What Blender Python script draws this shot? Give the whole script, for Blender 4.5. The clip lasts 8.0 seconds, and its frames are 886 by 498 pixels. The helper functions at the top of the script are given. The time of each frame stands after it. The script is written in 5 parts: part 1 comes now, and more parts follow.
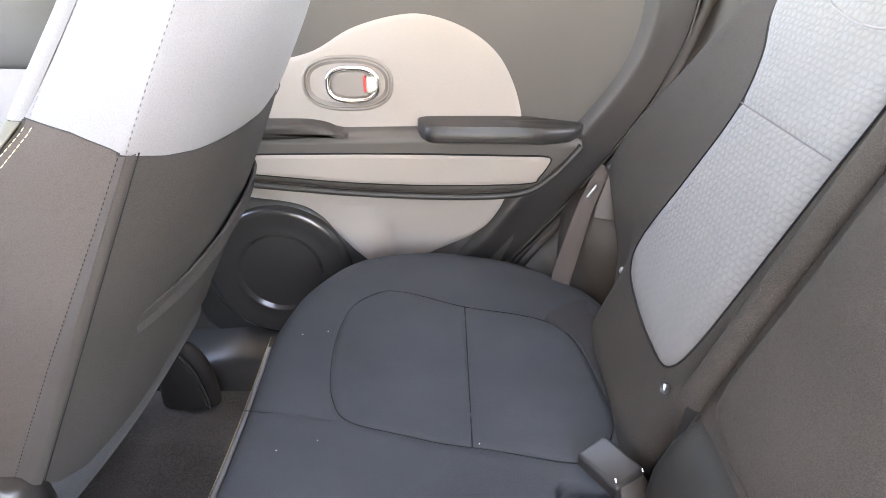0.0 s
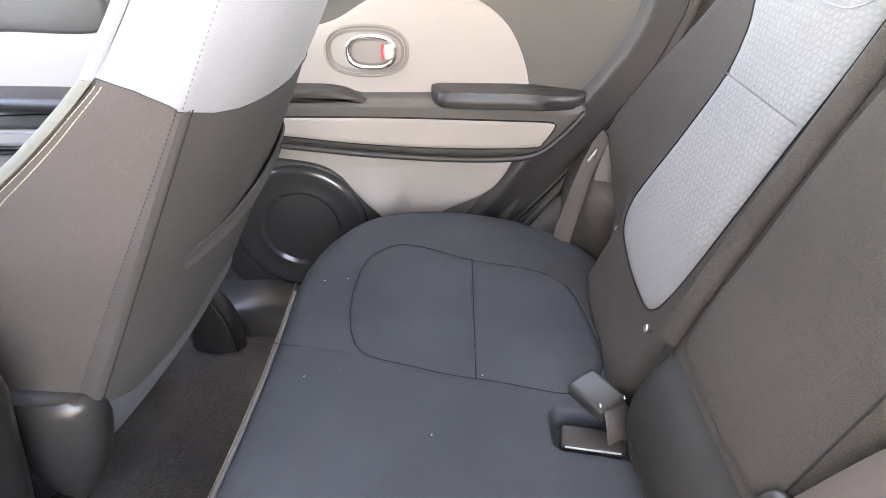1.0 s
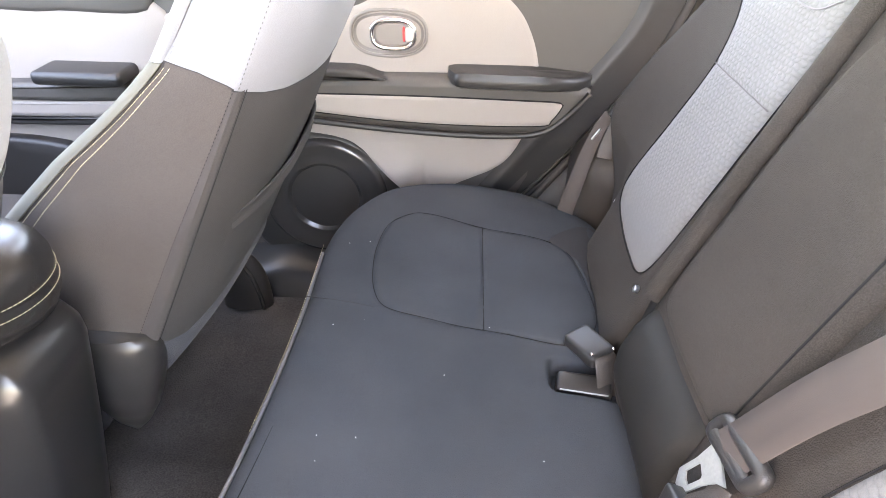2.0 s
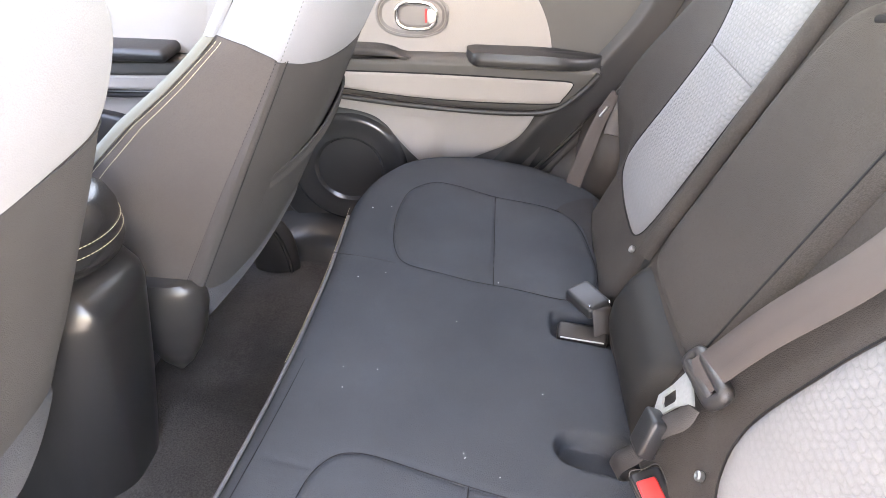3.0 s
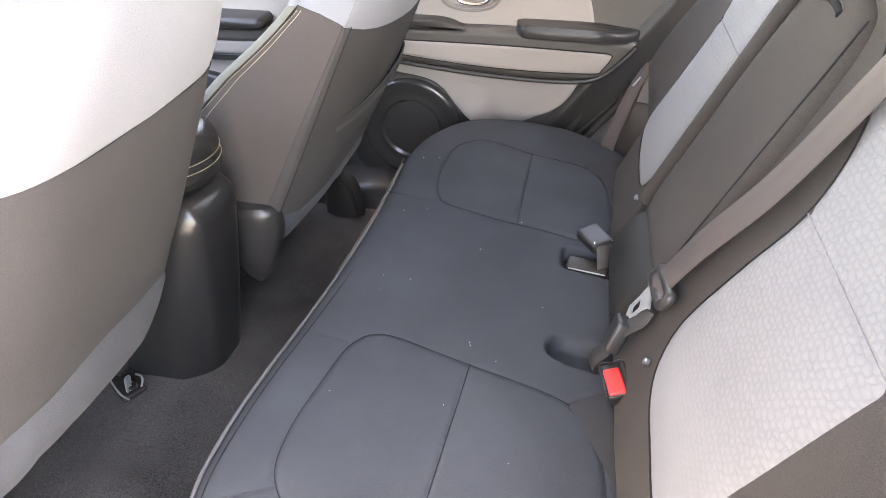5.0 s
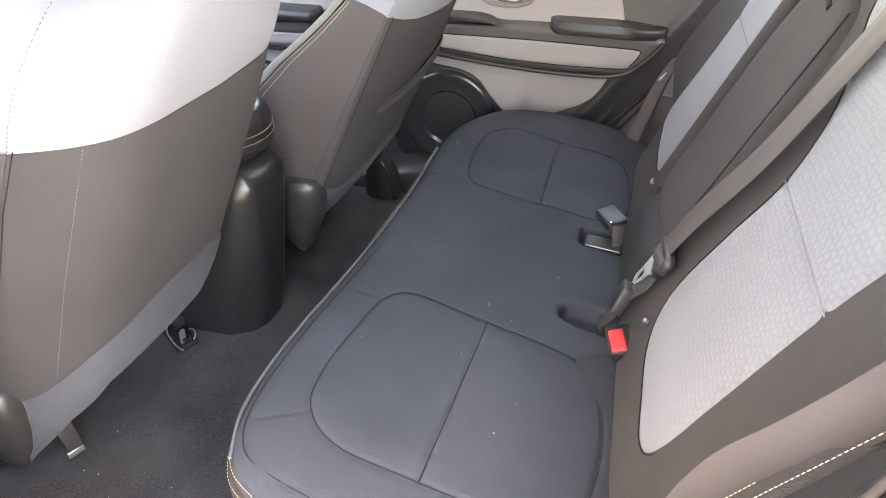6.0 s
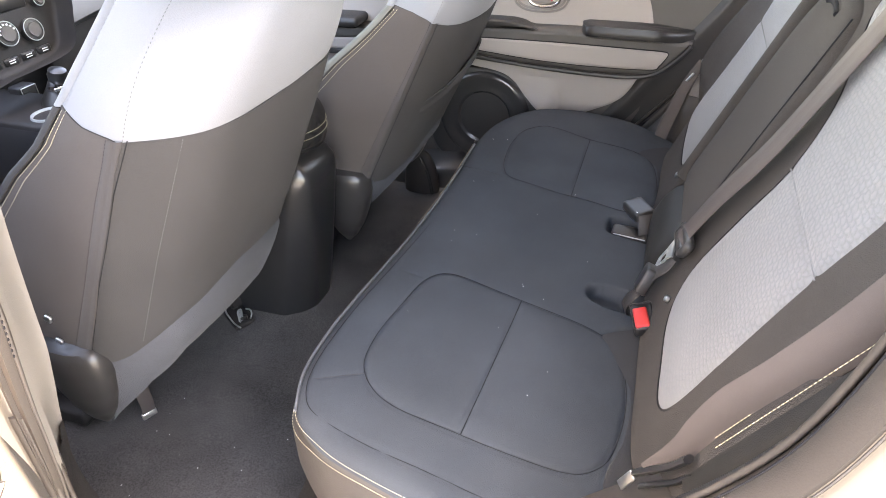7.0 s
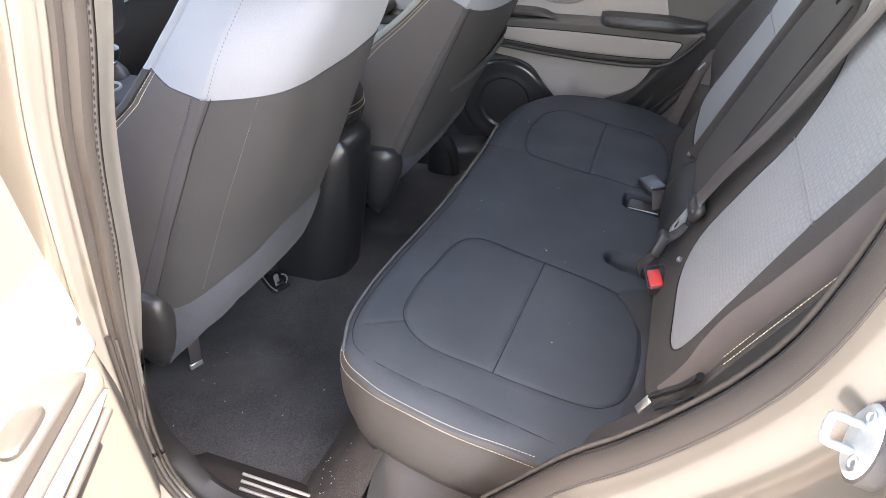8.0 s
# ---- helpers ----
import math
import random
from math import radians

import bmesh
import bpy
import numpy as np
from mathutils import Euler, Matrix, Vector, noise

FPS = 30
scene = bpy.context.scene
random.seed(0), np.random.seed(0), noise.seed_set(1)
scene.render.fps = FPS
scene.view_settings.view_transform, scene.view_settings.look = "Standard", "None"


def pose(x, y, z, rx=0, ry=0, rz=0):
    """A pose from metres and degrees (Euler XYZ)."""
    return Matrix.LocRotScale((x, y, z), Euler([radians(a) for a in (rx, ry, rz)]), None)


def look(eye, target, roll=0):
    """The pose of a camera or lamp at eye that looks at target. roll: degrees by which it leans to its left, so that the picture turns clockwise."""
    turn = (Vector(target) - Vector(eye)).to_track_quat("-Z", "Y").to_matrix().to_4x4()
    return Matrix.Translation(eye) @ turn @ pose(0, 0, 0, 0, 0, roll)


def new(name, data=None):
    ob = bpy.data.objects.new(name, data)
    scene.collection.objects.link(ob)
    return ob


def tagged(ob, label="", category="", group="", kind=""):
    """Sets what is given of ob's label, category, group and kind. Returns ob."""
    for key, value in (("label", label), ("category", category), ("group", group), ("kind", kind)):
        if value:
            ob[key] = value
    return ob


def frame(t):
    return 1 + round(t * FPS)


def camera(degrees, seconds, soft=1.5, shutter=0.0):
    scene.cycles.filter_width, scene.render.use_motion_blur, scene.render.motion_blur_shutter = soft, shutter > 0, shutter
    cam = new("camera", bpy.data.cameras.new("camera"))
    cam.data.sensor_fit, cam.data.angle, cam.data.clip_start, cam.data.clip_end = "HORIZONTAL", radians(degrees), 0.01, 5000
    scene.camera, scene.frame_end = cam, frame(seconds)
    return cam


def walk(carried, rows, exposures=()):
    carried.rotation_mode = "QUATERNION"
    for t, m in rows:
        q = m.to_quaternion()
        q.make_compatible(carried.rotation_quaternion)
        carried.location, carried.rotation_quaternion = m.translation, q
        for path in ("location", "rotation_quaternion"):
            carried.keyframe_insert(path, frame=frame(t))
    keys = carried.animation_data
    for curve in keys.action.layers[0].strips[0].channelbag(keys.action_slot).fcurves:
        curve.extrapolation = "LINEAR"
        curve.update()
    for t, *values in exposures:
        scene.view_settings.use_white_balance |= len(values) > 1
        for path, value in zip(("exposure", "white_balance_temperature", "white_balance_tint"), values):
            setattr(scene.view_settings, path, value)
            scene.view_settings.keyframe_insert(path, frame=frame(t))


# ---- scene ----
cam = camera(69.5, 8.0, soft=0.75)
METRES, EYE, TILT, LEAN, TURN = 0.83, 1.15, -28.0, 0.0, 0.0
ROWS = [
    (0.0, 0.0, 0.0, 0.0, 0.0, 0.0, -0.0),
    (0.5, 0.0018, -0.0495, -0.0152, 0.58, -1.23, -0.1),
    (1.0, 0.0005, -0.0983, -0.0243, 0.9, -2.67, -0.91),
    (1.5, -0.0037, -0.1567, -0.0221, 1.39, -3.99, -1.61),
    (3.0, 0.0075, -0.3328, -0.0692, 3.54, -6.13, -2.96),
    (3.5, 0.0248, -0.3815, -0.0707, 5.08, -6.96, -3.95),
    (4.0, 0.0603, -0.4388, -0.0834, 7.12, -7.48, -4.46),
    (5.5, 0.1535, -0.5996, -0.1445, 12.73, -8.67, -6.04),
    (6.0, 0.1801, -0.6582, -0.164, 14.7, -8.58, -6.97),
    (6.5, 0.1978, -0.7198, -0.1659, 16.69, -8.68, -7.35),
    (7.0, 0.1955, -0.7794, -0.182, 17.41, -8.76, -7.14),
    (7.5, 0.187, -0.8489, -0.2174, 17.93, -9.11, -8.08),
    (8.0, 0.1841, -0.9137, -0.2404, 17.87, -9.06, -8.3),
]
walk(cam, [(t, pose(0, -0.322, EYE, TILT, LEAN, TURN) @ pose(METRES * x, METRES * y, METRES * z, 90 + pitch, roll, yaw)) for t, x, y, z, yaw, pitch, roll in ROWS],
     [(0.0, 5.66, 9300, 19), (1.5, 5.79, 9400, 20), (3.5, 5.78, 9400, 21), (5.5, 5.25, 9400, 20), (6.5, 5.11, 9300, 19), (7.0, 5.04, 9200, 19), (7.5, 5.02, 8800, 17), (8.0, 4.60, 8400, 17)])

# ---- light ----
scene.world = bpy.data.worlds.new("world")
scene.world.use_nodes = True
wn = scene.world.node_tree
sky = wn.nodes.new("ShaderNodeTexSky")
sky.sky_type, sky.sun_disc = "NISHITA", False
SUN_EL, SUN_AZ = radians(60), radians(1)
sky.sun_elevation, sky.sun_rotation = SUN_EL, radians(90) - SUN_AZ
wn.links.new(sky.outputs[0], wn.nodes["Background"].inputs[0])
wn.nodes["Background"].inputs[1].default_value = 0.12
sun = new("sun", bpy.data.lights.new("sun", "SUN"))
sun.data.energy, sun.data.angle, sun.data.color = 4.0, radians(0.53), (1.0, 0.985, 0.965)
sun_dir = Vector((math.cos(SUN_EL) * math.cos(SUN_AZ), math.cos(SUN_EL) * math.sin(SUN_AZ), math.sin(SUN_EL)))
sun.matrix_world = look(sun_dir * 20, (0, 0, 0))


# ---- materials ----
def material(name, colour, rough=0.6, metal=0.0, spread=0.12, grain=900.0, bump=0.15, stain=6.0, sheen=0.0, weave=None, coat=0.0, knit=False, tint=0.25, random_cells=1.0, gloss=None):
    """A principled surface with colour drift at two scales and a fine relief; weave: meshes per metre of a cloth."""
    m = bpy.data.materials.new(name)
    m.use_nodes = True
    t = m.node_tree
    n, l = t.nodes, t.links
    b = n["Principled BSDF"]
    b.inputs["Roughness"].default_value, b.inputs["Metallic"].default_value = rough, metal
    b.inputs["Sheen Weight"].default_value, b.inputs["Coat Weight"].default_value = sheen, coat
    b.inputs["Coat Roughness"].default_value = 0.08
    b.inputs["Specular IOR Level"].default_value = gloss if gloss is not None else 0.08 if rough >= 0.9 else 0.5
    co = n.new("ShaderNodeTexCoord")
    big, small = n.new("ShaderNodeTexNoise"), n.new("ShaderNodeTexNoise")
    big.inputs["Scale"].default_value, big.inputs["Detail"].default_value = stain, 5
    small.inputs["Scale"].default_value, small.inputs["Detail"].default_value = grain, 2
    for k in (big, small):
        l.new(co.outputs["Object"], k.inputs["Vector"])
    add = n.new("ShaderNodeMath")
    add.operation = "ADD"
    l.new(big.outputs[0], add.inputs[0]), l.new(small.outputs[0], add.inputs[1])
    ramp = n.new("ShaderNodeMapRange")
    ramp.inputs["From Min"].default_value, ramp.inputs["From Max"].default_value = 0.6, 1.4
    ramp.inputs["To Min"].default_value, ramp.inputs["To Max"].default_value = 1 - spread, 1 + spread
    l.new(add.outputs[0], ramp.inputs["Value"])
    mul = n.new("ShaderNodeVectorMath")
    mul.operation = "SCALE"
    mul.inputs[0].default_value = colour
    l.new(ramp.outputs[0], mul.inputs["Scale"])
    l.new(mul.outputs[0], b.inputs["Base Color"])
    bp = n.new("ShaderNodeBump")
    bp.inputs["Strength"].default_value, bp.inputs["Distance"].default_value = bump, 0.0020 if knit else 0.001
    height = small.outputs[0]
    if weave:
        cells = n.new("ShaderNodeTexVoronoi")
        cells.inputs["Scale"].default_value, cells.inputs["Randomness"].default_value = weave, random_cells
        l.new(co.outputs["Object"], cells.inputs["Vector"])
        height = cells.outputs["Distance"]
        thread = n.new("ShaderNodeMapRange")
        thread.inputs["From Min"].default_value, thread.inputs["From Max"].default_value = 0.0, 0.8
        thread.inputs["To Min"].default_value, thread.inputs["To Max"].default_value = 1 + tint, 1 - tint
        both = n.new("ShaderNodeMath")
        both.operation = "MULTIPLY"
        l.new(height, thread.inputs["Value"])
        l.new(thread.outputs[0], both.inputs[0]), l.new(ramp.outputs[0], both.inputs[1])
        l.new(both.outputs[0], mul.inputs["Scale"])
    if knit:
        # staggered rows of small rounded loops, 9.5 mm by 6 mm, fading in places
        def calc(op, a, b_=None):
            k = n.new("ShaderNodeMath")
            k.operation = op
            for i, v in enumerate((a, b_)):
                if v is None:
                    continue
                if isinstance(v, (int, float)):
                    k.inputs[i].default_value = v
                else:
                    l.new(v, k.inputs[i])
            return k.outputs[0]
        sep = n.new("ShaderNodeSeparateXYZ")
        l.new(co.outputs["Object"], sep.inputs[0])
        warp = n.new("ShaderNodeTexNoise")
        warp.inputs["Scale"].default_value = 70.0
        l.new(co.outputs["Object"], warp.inputs["Vector"])
        drift = calc("MULTIPLY", calc("SUBTRACT", warp.outputs[0], 0.5), 1.3)
        row = calc("ADD", calc("DIVIDE", sep.outputs[2], 0.0062), drift)
        line = calc("FLOOR", row)
        col = calc("ADD", calc("ADD", calc("DIVIDE", sep.outputs[1], 0.0095), calc("MULTIPLY", line, 0.5)), drift)
        arch = calc("SINE", calc("MULTIPLY", calc("FRACT", row), 3.1416))
        loop = calc("ABSOLUTE", calc("SINE", calc("MULTIPLY", calc("ADD", col, calc("MULTIPLY", arch, 0.22)), 3.1416)))
        h = calc("POWER", calc("MULTIPLY", loop, arch), 0.8)
        rise = n.new("ShaderNodeMapRange")
        rise.inputs["From Min"].default_value, rise.inputs["From Max"].default_value = 0.37, 0.46
        rise.inputs["To Min"].default_value = 0.15
        l.new(sep.outputs[2], rise.inputs["Value"])
        h = calc("MULTIPLY", h, rise.outputs[0])
        # the raised loops are a little paler than the ground: light on the relief put into the colour
        l.new(calc("MULTIPLY", ramp.outputs[0], calc("ADD", 0.94, calc("MULTIPLY", h, 0.1))), mul.inputs["Scale"])
        height = calc("ADD", calc("MULTIPLY", h, calc("ADD", calc("MULTIPLY", big.outputs[0], 1.2), 0.3)), calc("MULTIPLY", small.outputs[0], 0.08))
    l.new(height, bp.inputs["Height"])
    l.new(bp.outputs[0], b.inputs["Normal"])
    return m


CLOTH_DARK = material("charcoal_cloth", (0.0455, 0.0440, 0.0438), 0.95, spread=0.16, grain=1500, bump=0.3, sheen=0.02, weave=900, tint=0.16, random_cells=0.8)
# Seat cloth again; the backrests' shade is put into this darker tone.
CLOTH_REAR_SHADED = material("shaded_charcoal_mesh_cloth", (0.0445, 0.0405, 0.0380), 0.95, spread=0.24, grain=1500, bump=0.5, sheen=0.02, weave=640, tint=0.16, random_cells=0.8)
CLOTH_STRIP = material("smooth_charcoal_strip", (0.054, 0.050, 0.050), 0.9, spread=0.18, grain=1300, bump=0.25, sheen=0.06)
CLOTH_MESH = material("charcoal_diamond_mesh", (0.070, 0.062, 0.059), 0.9, spread=0.15, grain=1400, bump=0.28, sheen=0.02, weave=820, tint=0.10, random_cells=0.9)
# Bolster cloth lightened: light from the windscreen is put into its colour.
CLOTH_BOLSTER_LIT = material("windscreen_lit_bolster_cloth", (0.140, 0.140, 0.126), 0.9, spread=0.1, grain=1300, bump=0.25)
HANDLE_GREY = material("warm_grey_handle_plastic", (0.20, 0.180, 0.168), 0.45, spread=0.06, grain=700, bump=0.1)
# Cushion cloth with the rear shade in its colour; thin seams use it too.
CLOTH_SHADE = material("charcoal_shade_cloth", (0.0430, 0.0440, 0.0465), 0.95, spread=0.22, grain=1300, bump=0.5)
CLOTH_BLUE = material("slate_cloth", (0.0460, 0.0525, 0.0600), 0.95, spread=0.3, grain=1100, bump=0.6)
CLOTH_GREY = material("light_grey_cloth", (0.188, 0.195, 0.211), 0.95, spread=0.06, grain=1200, bump=0.2, sheen=0.08, weave=800, tint=0.06)
CLOTH_KNIT = material("embossed_grey_cloth", (0.158, 0.162, 0.167), 0.95, spread=0.14, grain=1200, bump=0.45, sheen=0.08, knit=True)
VINYL = material("black_vinyl", (0.020, 0.019, 0.0185), 0.4, spread=0.1, grain=700, bump=0.25)
VINYL_SOFT = material("soft_black_vinyl", (0.0150, 0.0145, 0.0138), 0.6, spread=0.15, grain=800, bump=0.35, gloss=0.22)
PLASTIC = material("black_grained_plastic", (0.027, 0.0255, 0.025), 0.42, spread=0.15, grain=900, bump=0.3)
PLASTIC_GLOSS = material("smooth_black_plastic", (0.0185, 0.0180, 0.0180), 0.31, spread=0.12, grain=500, bump=0.03, coat=0.04)
CONSOLE_BLACK = material("satin_black_console_plastic", (0.0175, 0.0175, 0.0185), 0.28, spread=0.12, grain=600, bump=0.04)
HINGE_BLACK = material("soft_black_cover_plastic", (0.027, 0.0255, 0.025), 0.35, spread=0.12, grain=700, bump=0.06)
VINYL_LID = material("glossy_black_vinyl", (0.018, 0.018, 0.019), 0.27, spread=0.1, grain=700, bump=0.2)
TRIM_GREY = material("dark_grey_door_plastic", (0.068, 0.0625, 0.0575), 0.5, spread=0.1, grain=900, bump=0.35)
TRIM_CREAM = material("warm_grey_door_panel", (0.305, 0.272, 0.252), 0.6, spread=0.06, grain=900, bump=0.35)
SILVER = material("satin_silver_plastic", (0.62, 0.60, 0.57), 0.28, 0.85, spread=0.05, grain=300, bump=0.02)
CHROME = material("chrome", (0.8, 0.8, 0.8), 0.1, 1.0, spread=0.03, grain=300, bump=0.02)
STEEL = material("galvanised_steel", (0.55, 0.56, 0.56), 0.35, 1.0, spread=0.12, grain=200, bump=0.1, stain=30)
RED = material("red_plastic", (0.48, 0.030, 0.030), 0.4, spread=0.05, grain=300, bump=0.05)
WEB = material("belt_webbing", (0.067, 0.0570, 0.0540), 0.6, spread=0.16, grain=1600, bump=0.2, gloss=0.15)
CARPET = material("black_carpet", (0.058, 0.0565, 0.0555), 1.0, spread=0.6, grain=380, bump=1.0)
FELT = material("grey_felt", (0.054, 0.056, 0.062), 1.0, spread=0.3, grain=700, bump=0.9, sheen=0.06)
SOFT_GREY = material("grey_carpet", (0.056, 0.0505, 0.0465), 1.0, spread=0.6, grain=500, bump=1.0)
THREAD = material("pale_thread", (0.52, 0.465, 0.31), 0.8, spread=0.1, grain=900, bump=0.2)
SEAM = material("dark_thread", (0.018, 0.018, 0.020), 0.9, spread=0.1, grain=900, bump=0.2)
SEAM_MID = material("mid_grey_thread", (0.12, 0.12, 0.122), 0.9, spread=0.1, grain=900, bump=0.2)
SEAM_GREY = material("grey_thread", (0.2, 0.2, 0.21), 0.9, spread=0.1, grain=900, bump=0.2)
PAINT = material("champagne_paint", (0.100, 0.089, 0.075), 0.33, 0.5, spread=0.06, grain=1500, bump=0.02, coat=0.6)
FOOT_BLACK = material("black_foot_plastic", (0.019, 0.0175, 0.017), 0.55, spread=0.2, grain=900, bump=0.3, gloss=0.3)
RUBBER = material("black_rubber", (0.040, 0.034, 0.030), 0.6, spread=0.15, grain=500, bump=0.2)
PILLAR_TAN = material("tan_plastic", (0.178, 0.163, 0.146), 0.55, spread=0.06, grain=900, bump=0.2)
TAUPE = material("taupe_rubber", (0.040, 0.0335, 0.0290), 0.6, spread=0.15, grain=700, bump=0.15, gloss=0.25)
ALLOY = material("matt_alloy", (0.36, 0.385, 0.38), 0.4, 0.45, spread=0.12, grain=300, bump=0.05, stain=60)
DASH_GREY = material("grey_soft_dashboard", (0.085, 0.088, 0.086), 0.5, spread=0.06, grain=900, bump=0.2)
SKIRT = material("brown_black_vinyl", (0.040, 0.0345, 0.0310), 0.55, spread=0.18, grain=700, bump=0.3, gloss=0.35)
LINER = material("beige_headliner", (0.5, 0.47, 0.42), 0.95, spread=0.06, grain=900, bump=0.4)
CONCRETE = material("pale_concrete", (0.25, 0.254, 0.260), 0.9, spread=0.15, grain=120, bump=0.6, stain=1.5)
PRINT = material("white_print", (0.7, 0.7, 0.7), 0.5, spread=0.05)
SATIN = material("satin_black_plastic", (0.034, 0.033, 0.033), 0.24, spread=0.1, grain=500, bump=0.04, coat=0.4)
WEB_SHEEN = material("satin_webbing", (0.075, 0.067, 0.063), 0.45, spread=0.25, grain=900, bump=0.4)
QUARTER = material("warm_dark_grey_plastic", (0.055, 0.050, 0.046), 0.5, spread=0.1, grain=900, bump=0.3)
PIPING = material("grey_piping", (0.085, 0.087, 0.092), 0.8, spread=0.15, grain=900, bump=0.3)
CHAMPAGNE = material("champagne_metal_strip", (0.55, 0.50, 0.42), 0.35, 0.6, spread=0.15, grain=300, bump=0.05)
WEB_DARK = material("dark_webbing", (0.026, 0.0225, 0.021), 0.6, spread=0.15, grain=1200, bump=0.25, weave=800, tint=0.2)
BUCKLE_BLACK = material("black_buckle_plastic", (0.014, 0.0140, 0.0145), 0.45, spread=0.15, grain=700, bump=0.15)
GLASS = bpy.data.materials.new("window_glass")
GLASS.use_nodes = True
g = GLASS.node_tree.nodes["Principled BSDF"]
g.inputs["Transmission Weight"].default_value, g.inputs["Roughness"].default_value, g.inputs["IOR"].default_value = 1.0, 0.0, 1.45
g.inputs["Base Color"].default_value = (0.86, 0.9, 0.88, 1)


# ---- shaping helpers ----
def thing(name, label, category, at=(0, 0, 0), group="", kind=""):
    ob = new(name)
    ob.location = at
    ob.empty_display_size = 0.05
    return tagged(ob, label, category, group, kind)


def mesh_part(name, verts, faces, mat, parent=None, label="", smooth=True):
    me = bpy.data.meshes.new(name)
    me.from_pydata([tuple(map(float, v)) for v in verts], [], faces)
    me.materials.append(mat)
    me.update()
    bm = bmesh.new()
    bm.from_mesh(me)
    bmesh.ops.recalc_face_normals(bm, faces=bm.faces)
    bm.to_mesh(me)
    bm.free()
    if smooth:
        me.polygons.foreach_set("use_smooth", [True] * len(me.polygons))
        me.set_sharp_from_angle(angle=radians(50))
    ob = new(name, me)
    if parent:
        ob.parent = parent
        base = Vector(parent.location) + (Vector(parent.parent.location) if parent.parent else Vector())
        me.transform(Matrix.Translation(-base))
    return tagged(ob, label)


def part(name, bm, mat, parent, label="", m=None):
    if m is not None:
        bm.transform(m)
    vs = [v.co.copy() for v in bm.verts]
    bm.verts.index_update()
    fs = [[v.index for v in f.verts] for f in bm.faces]
    bm.free()
    return mesh_part(name, vs, fs, mat, parent, label)


def spline(pts, n, closed=False):
    """n points of a smooth curve through a few given ones, evenly spaced."""
    p = np.array(pts, float)
    k = len(p)
    out = []
    for i in range(k if closed else k - 1):
        if closed:
            a, b, c, d = p[i - 1], p[i], p[(i + 1) % k], p[(i + 2) % k]
        else:
            b, c = p[i], p[i + 1]
            a = p[i - 1] if i else 2 * b - c
            d = p[i + 2] if i + 2 < k else 2 * c - b
        for u in np.linspace(0, 1, 24, endpoint=False):
            out.append(0.5 * (2 * b + (c - a) * u + (2 * a - 5 * b + 4 * c - d) * u * u + (3 * b - a - 3 * c + d) * u ** 3))
    out.append(p[0] if closed else p[-1])
    out = np.array(out)
    s = np.r_[0, np.cumsum(np.linalg.norm(np.diff(out, axis=0), axis=1))]
    w = np.linspace(0, s[-1], n, endpoint=not closed)
    return np.stack([np.interp(w, s, out[:, i]) for i in range(out.shape[1])], 1)


def inward(o):
    t = np.roll(o, -1, 0) - np.roll(o, 1, 0)
    nrm = np.stack([-t[:, 1], t[:, 0]], 1) / np.maximum(np.linalg.norm(t, axis=1), 1e-9)[:, None]
    area = np.sum(o[:, 0] * np.roll(o[:, 1], -1) - np.roll(o[:, 0], -1) * o[:, 1])
    return nrm if area > 0 else -nrm


def patch(name, outline, surf, profile, mat, parent, label="", rings=8, relief=None, n=160, smooth_outline=True):
    """A cushioned panel on a surface: surf(u, v) gives the places, lift is along lift_dir. profile: (inset, lift) from the rim inwards."""
    o = spline(outline, n, True) if smooth_outline else np.array(outline, float)
    n = len(o)
    nin = inward(o)
    for _ in range(4):
        nin = nin + np.roll(nin, 1, 0) + np.roll(nin, -1, 0)
        nin /= np.linalg.norm(nin, axis=1)[:, None]
    uv, lift = [], []
    for inset, up in profile:
        uv.append(o + nin * inset), lift.append(np.full(n, up))
    last, up = uv[-1], profile[-1][1]
    c = last.mean(0)
    for k in range(1, rings):
        uv.append(c + (last - c) * (1 - k / rings)), lift.append(np.full(n, up))
    uv.append(c[None]), lift.append(np.array([up]))
    uv, lift = np.concatenate(uv), np.concatenate(lift)
    if relief is not None:
        lift = lift + relief(uv[:, 0], uv[:, 1])
    e = 1e-3
    P = surf(uv[:, 0], uv[:, 1])
    nn = np.cross(surf(uv[:, 0] + e, uv[:, 1]) - P, surf(uv[:, 0], uv[:, 1] + e) - P)
    nn /= np.linalg.norm(nn, axis=1)[:, None]
    P = P + nn * lift[:, None]
    rows = len(profile) + rings - 1
    faces = []
    for r in range(rows - 1):
        for i in range(n):
            j = (i + 1) % n
            faces.append((r * n + i, r * n + j, (r + 1) * n + j, (r + 1) * n + i))
    base, tip = (rows - 1) * n, rows * n
    faces += [(base + i, base + (i + 1) % n, tip) for i in range(n)]
    return mesh_part(name, P, faces, mat, parent, label)


def loft(name, rows, mat, parent, label="", closed=True, caps=True):
    """Skin over rows of points, each row a ring (closed) or a strip."""
    k = len(rows[0])
    v = np.concatenate(rows)
    faces = []
    for r in range(len(rows) - 1):
        for i in range(k if closed else k - 1):
            j = (i + 1) % k
            faces.append((r * k + i, r * k + j, (r + 1) * k + j, (r + 1) * k + i))
    if caps and closed:
        faces += [tuple(range(k)), tuple(range((len(rows) - 1) * k, len(rows) * k))]
    return mesh_part(name, v, faces, mat, parent, label)


def frames_along(p, closed=False):
    t = (np.roll(p, -1, 0) - np.roll(p, 1, 0)) if closed else np.gradient(p, axis=0)
    return t / np.maximum(np.linalg.norm(t, axis=1), 1e-9)[:, None]


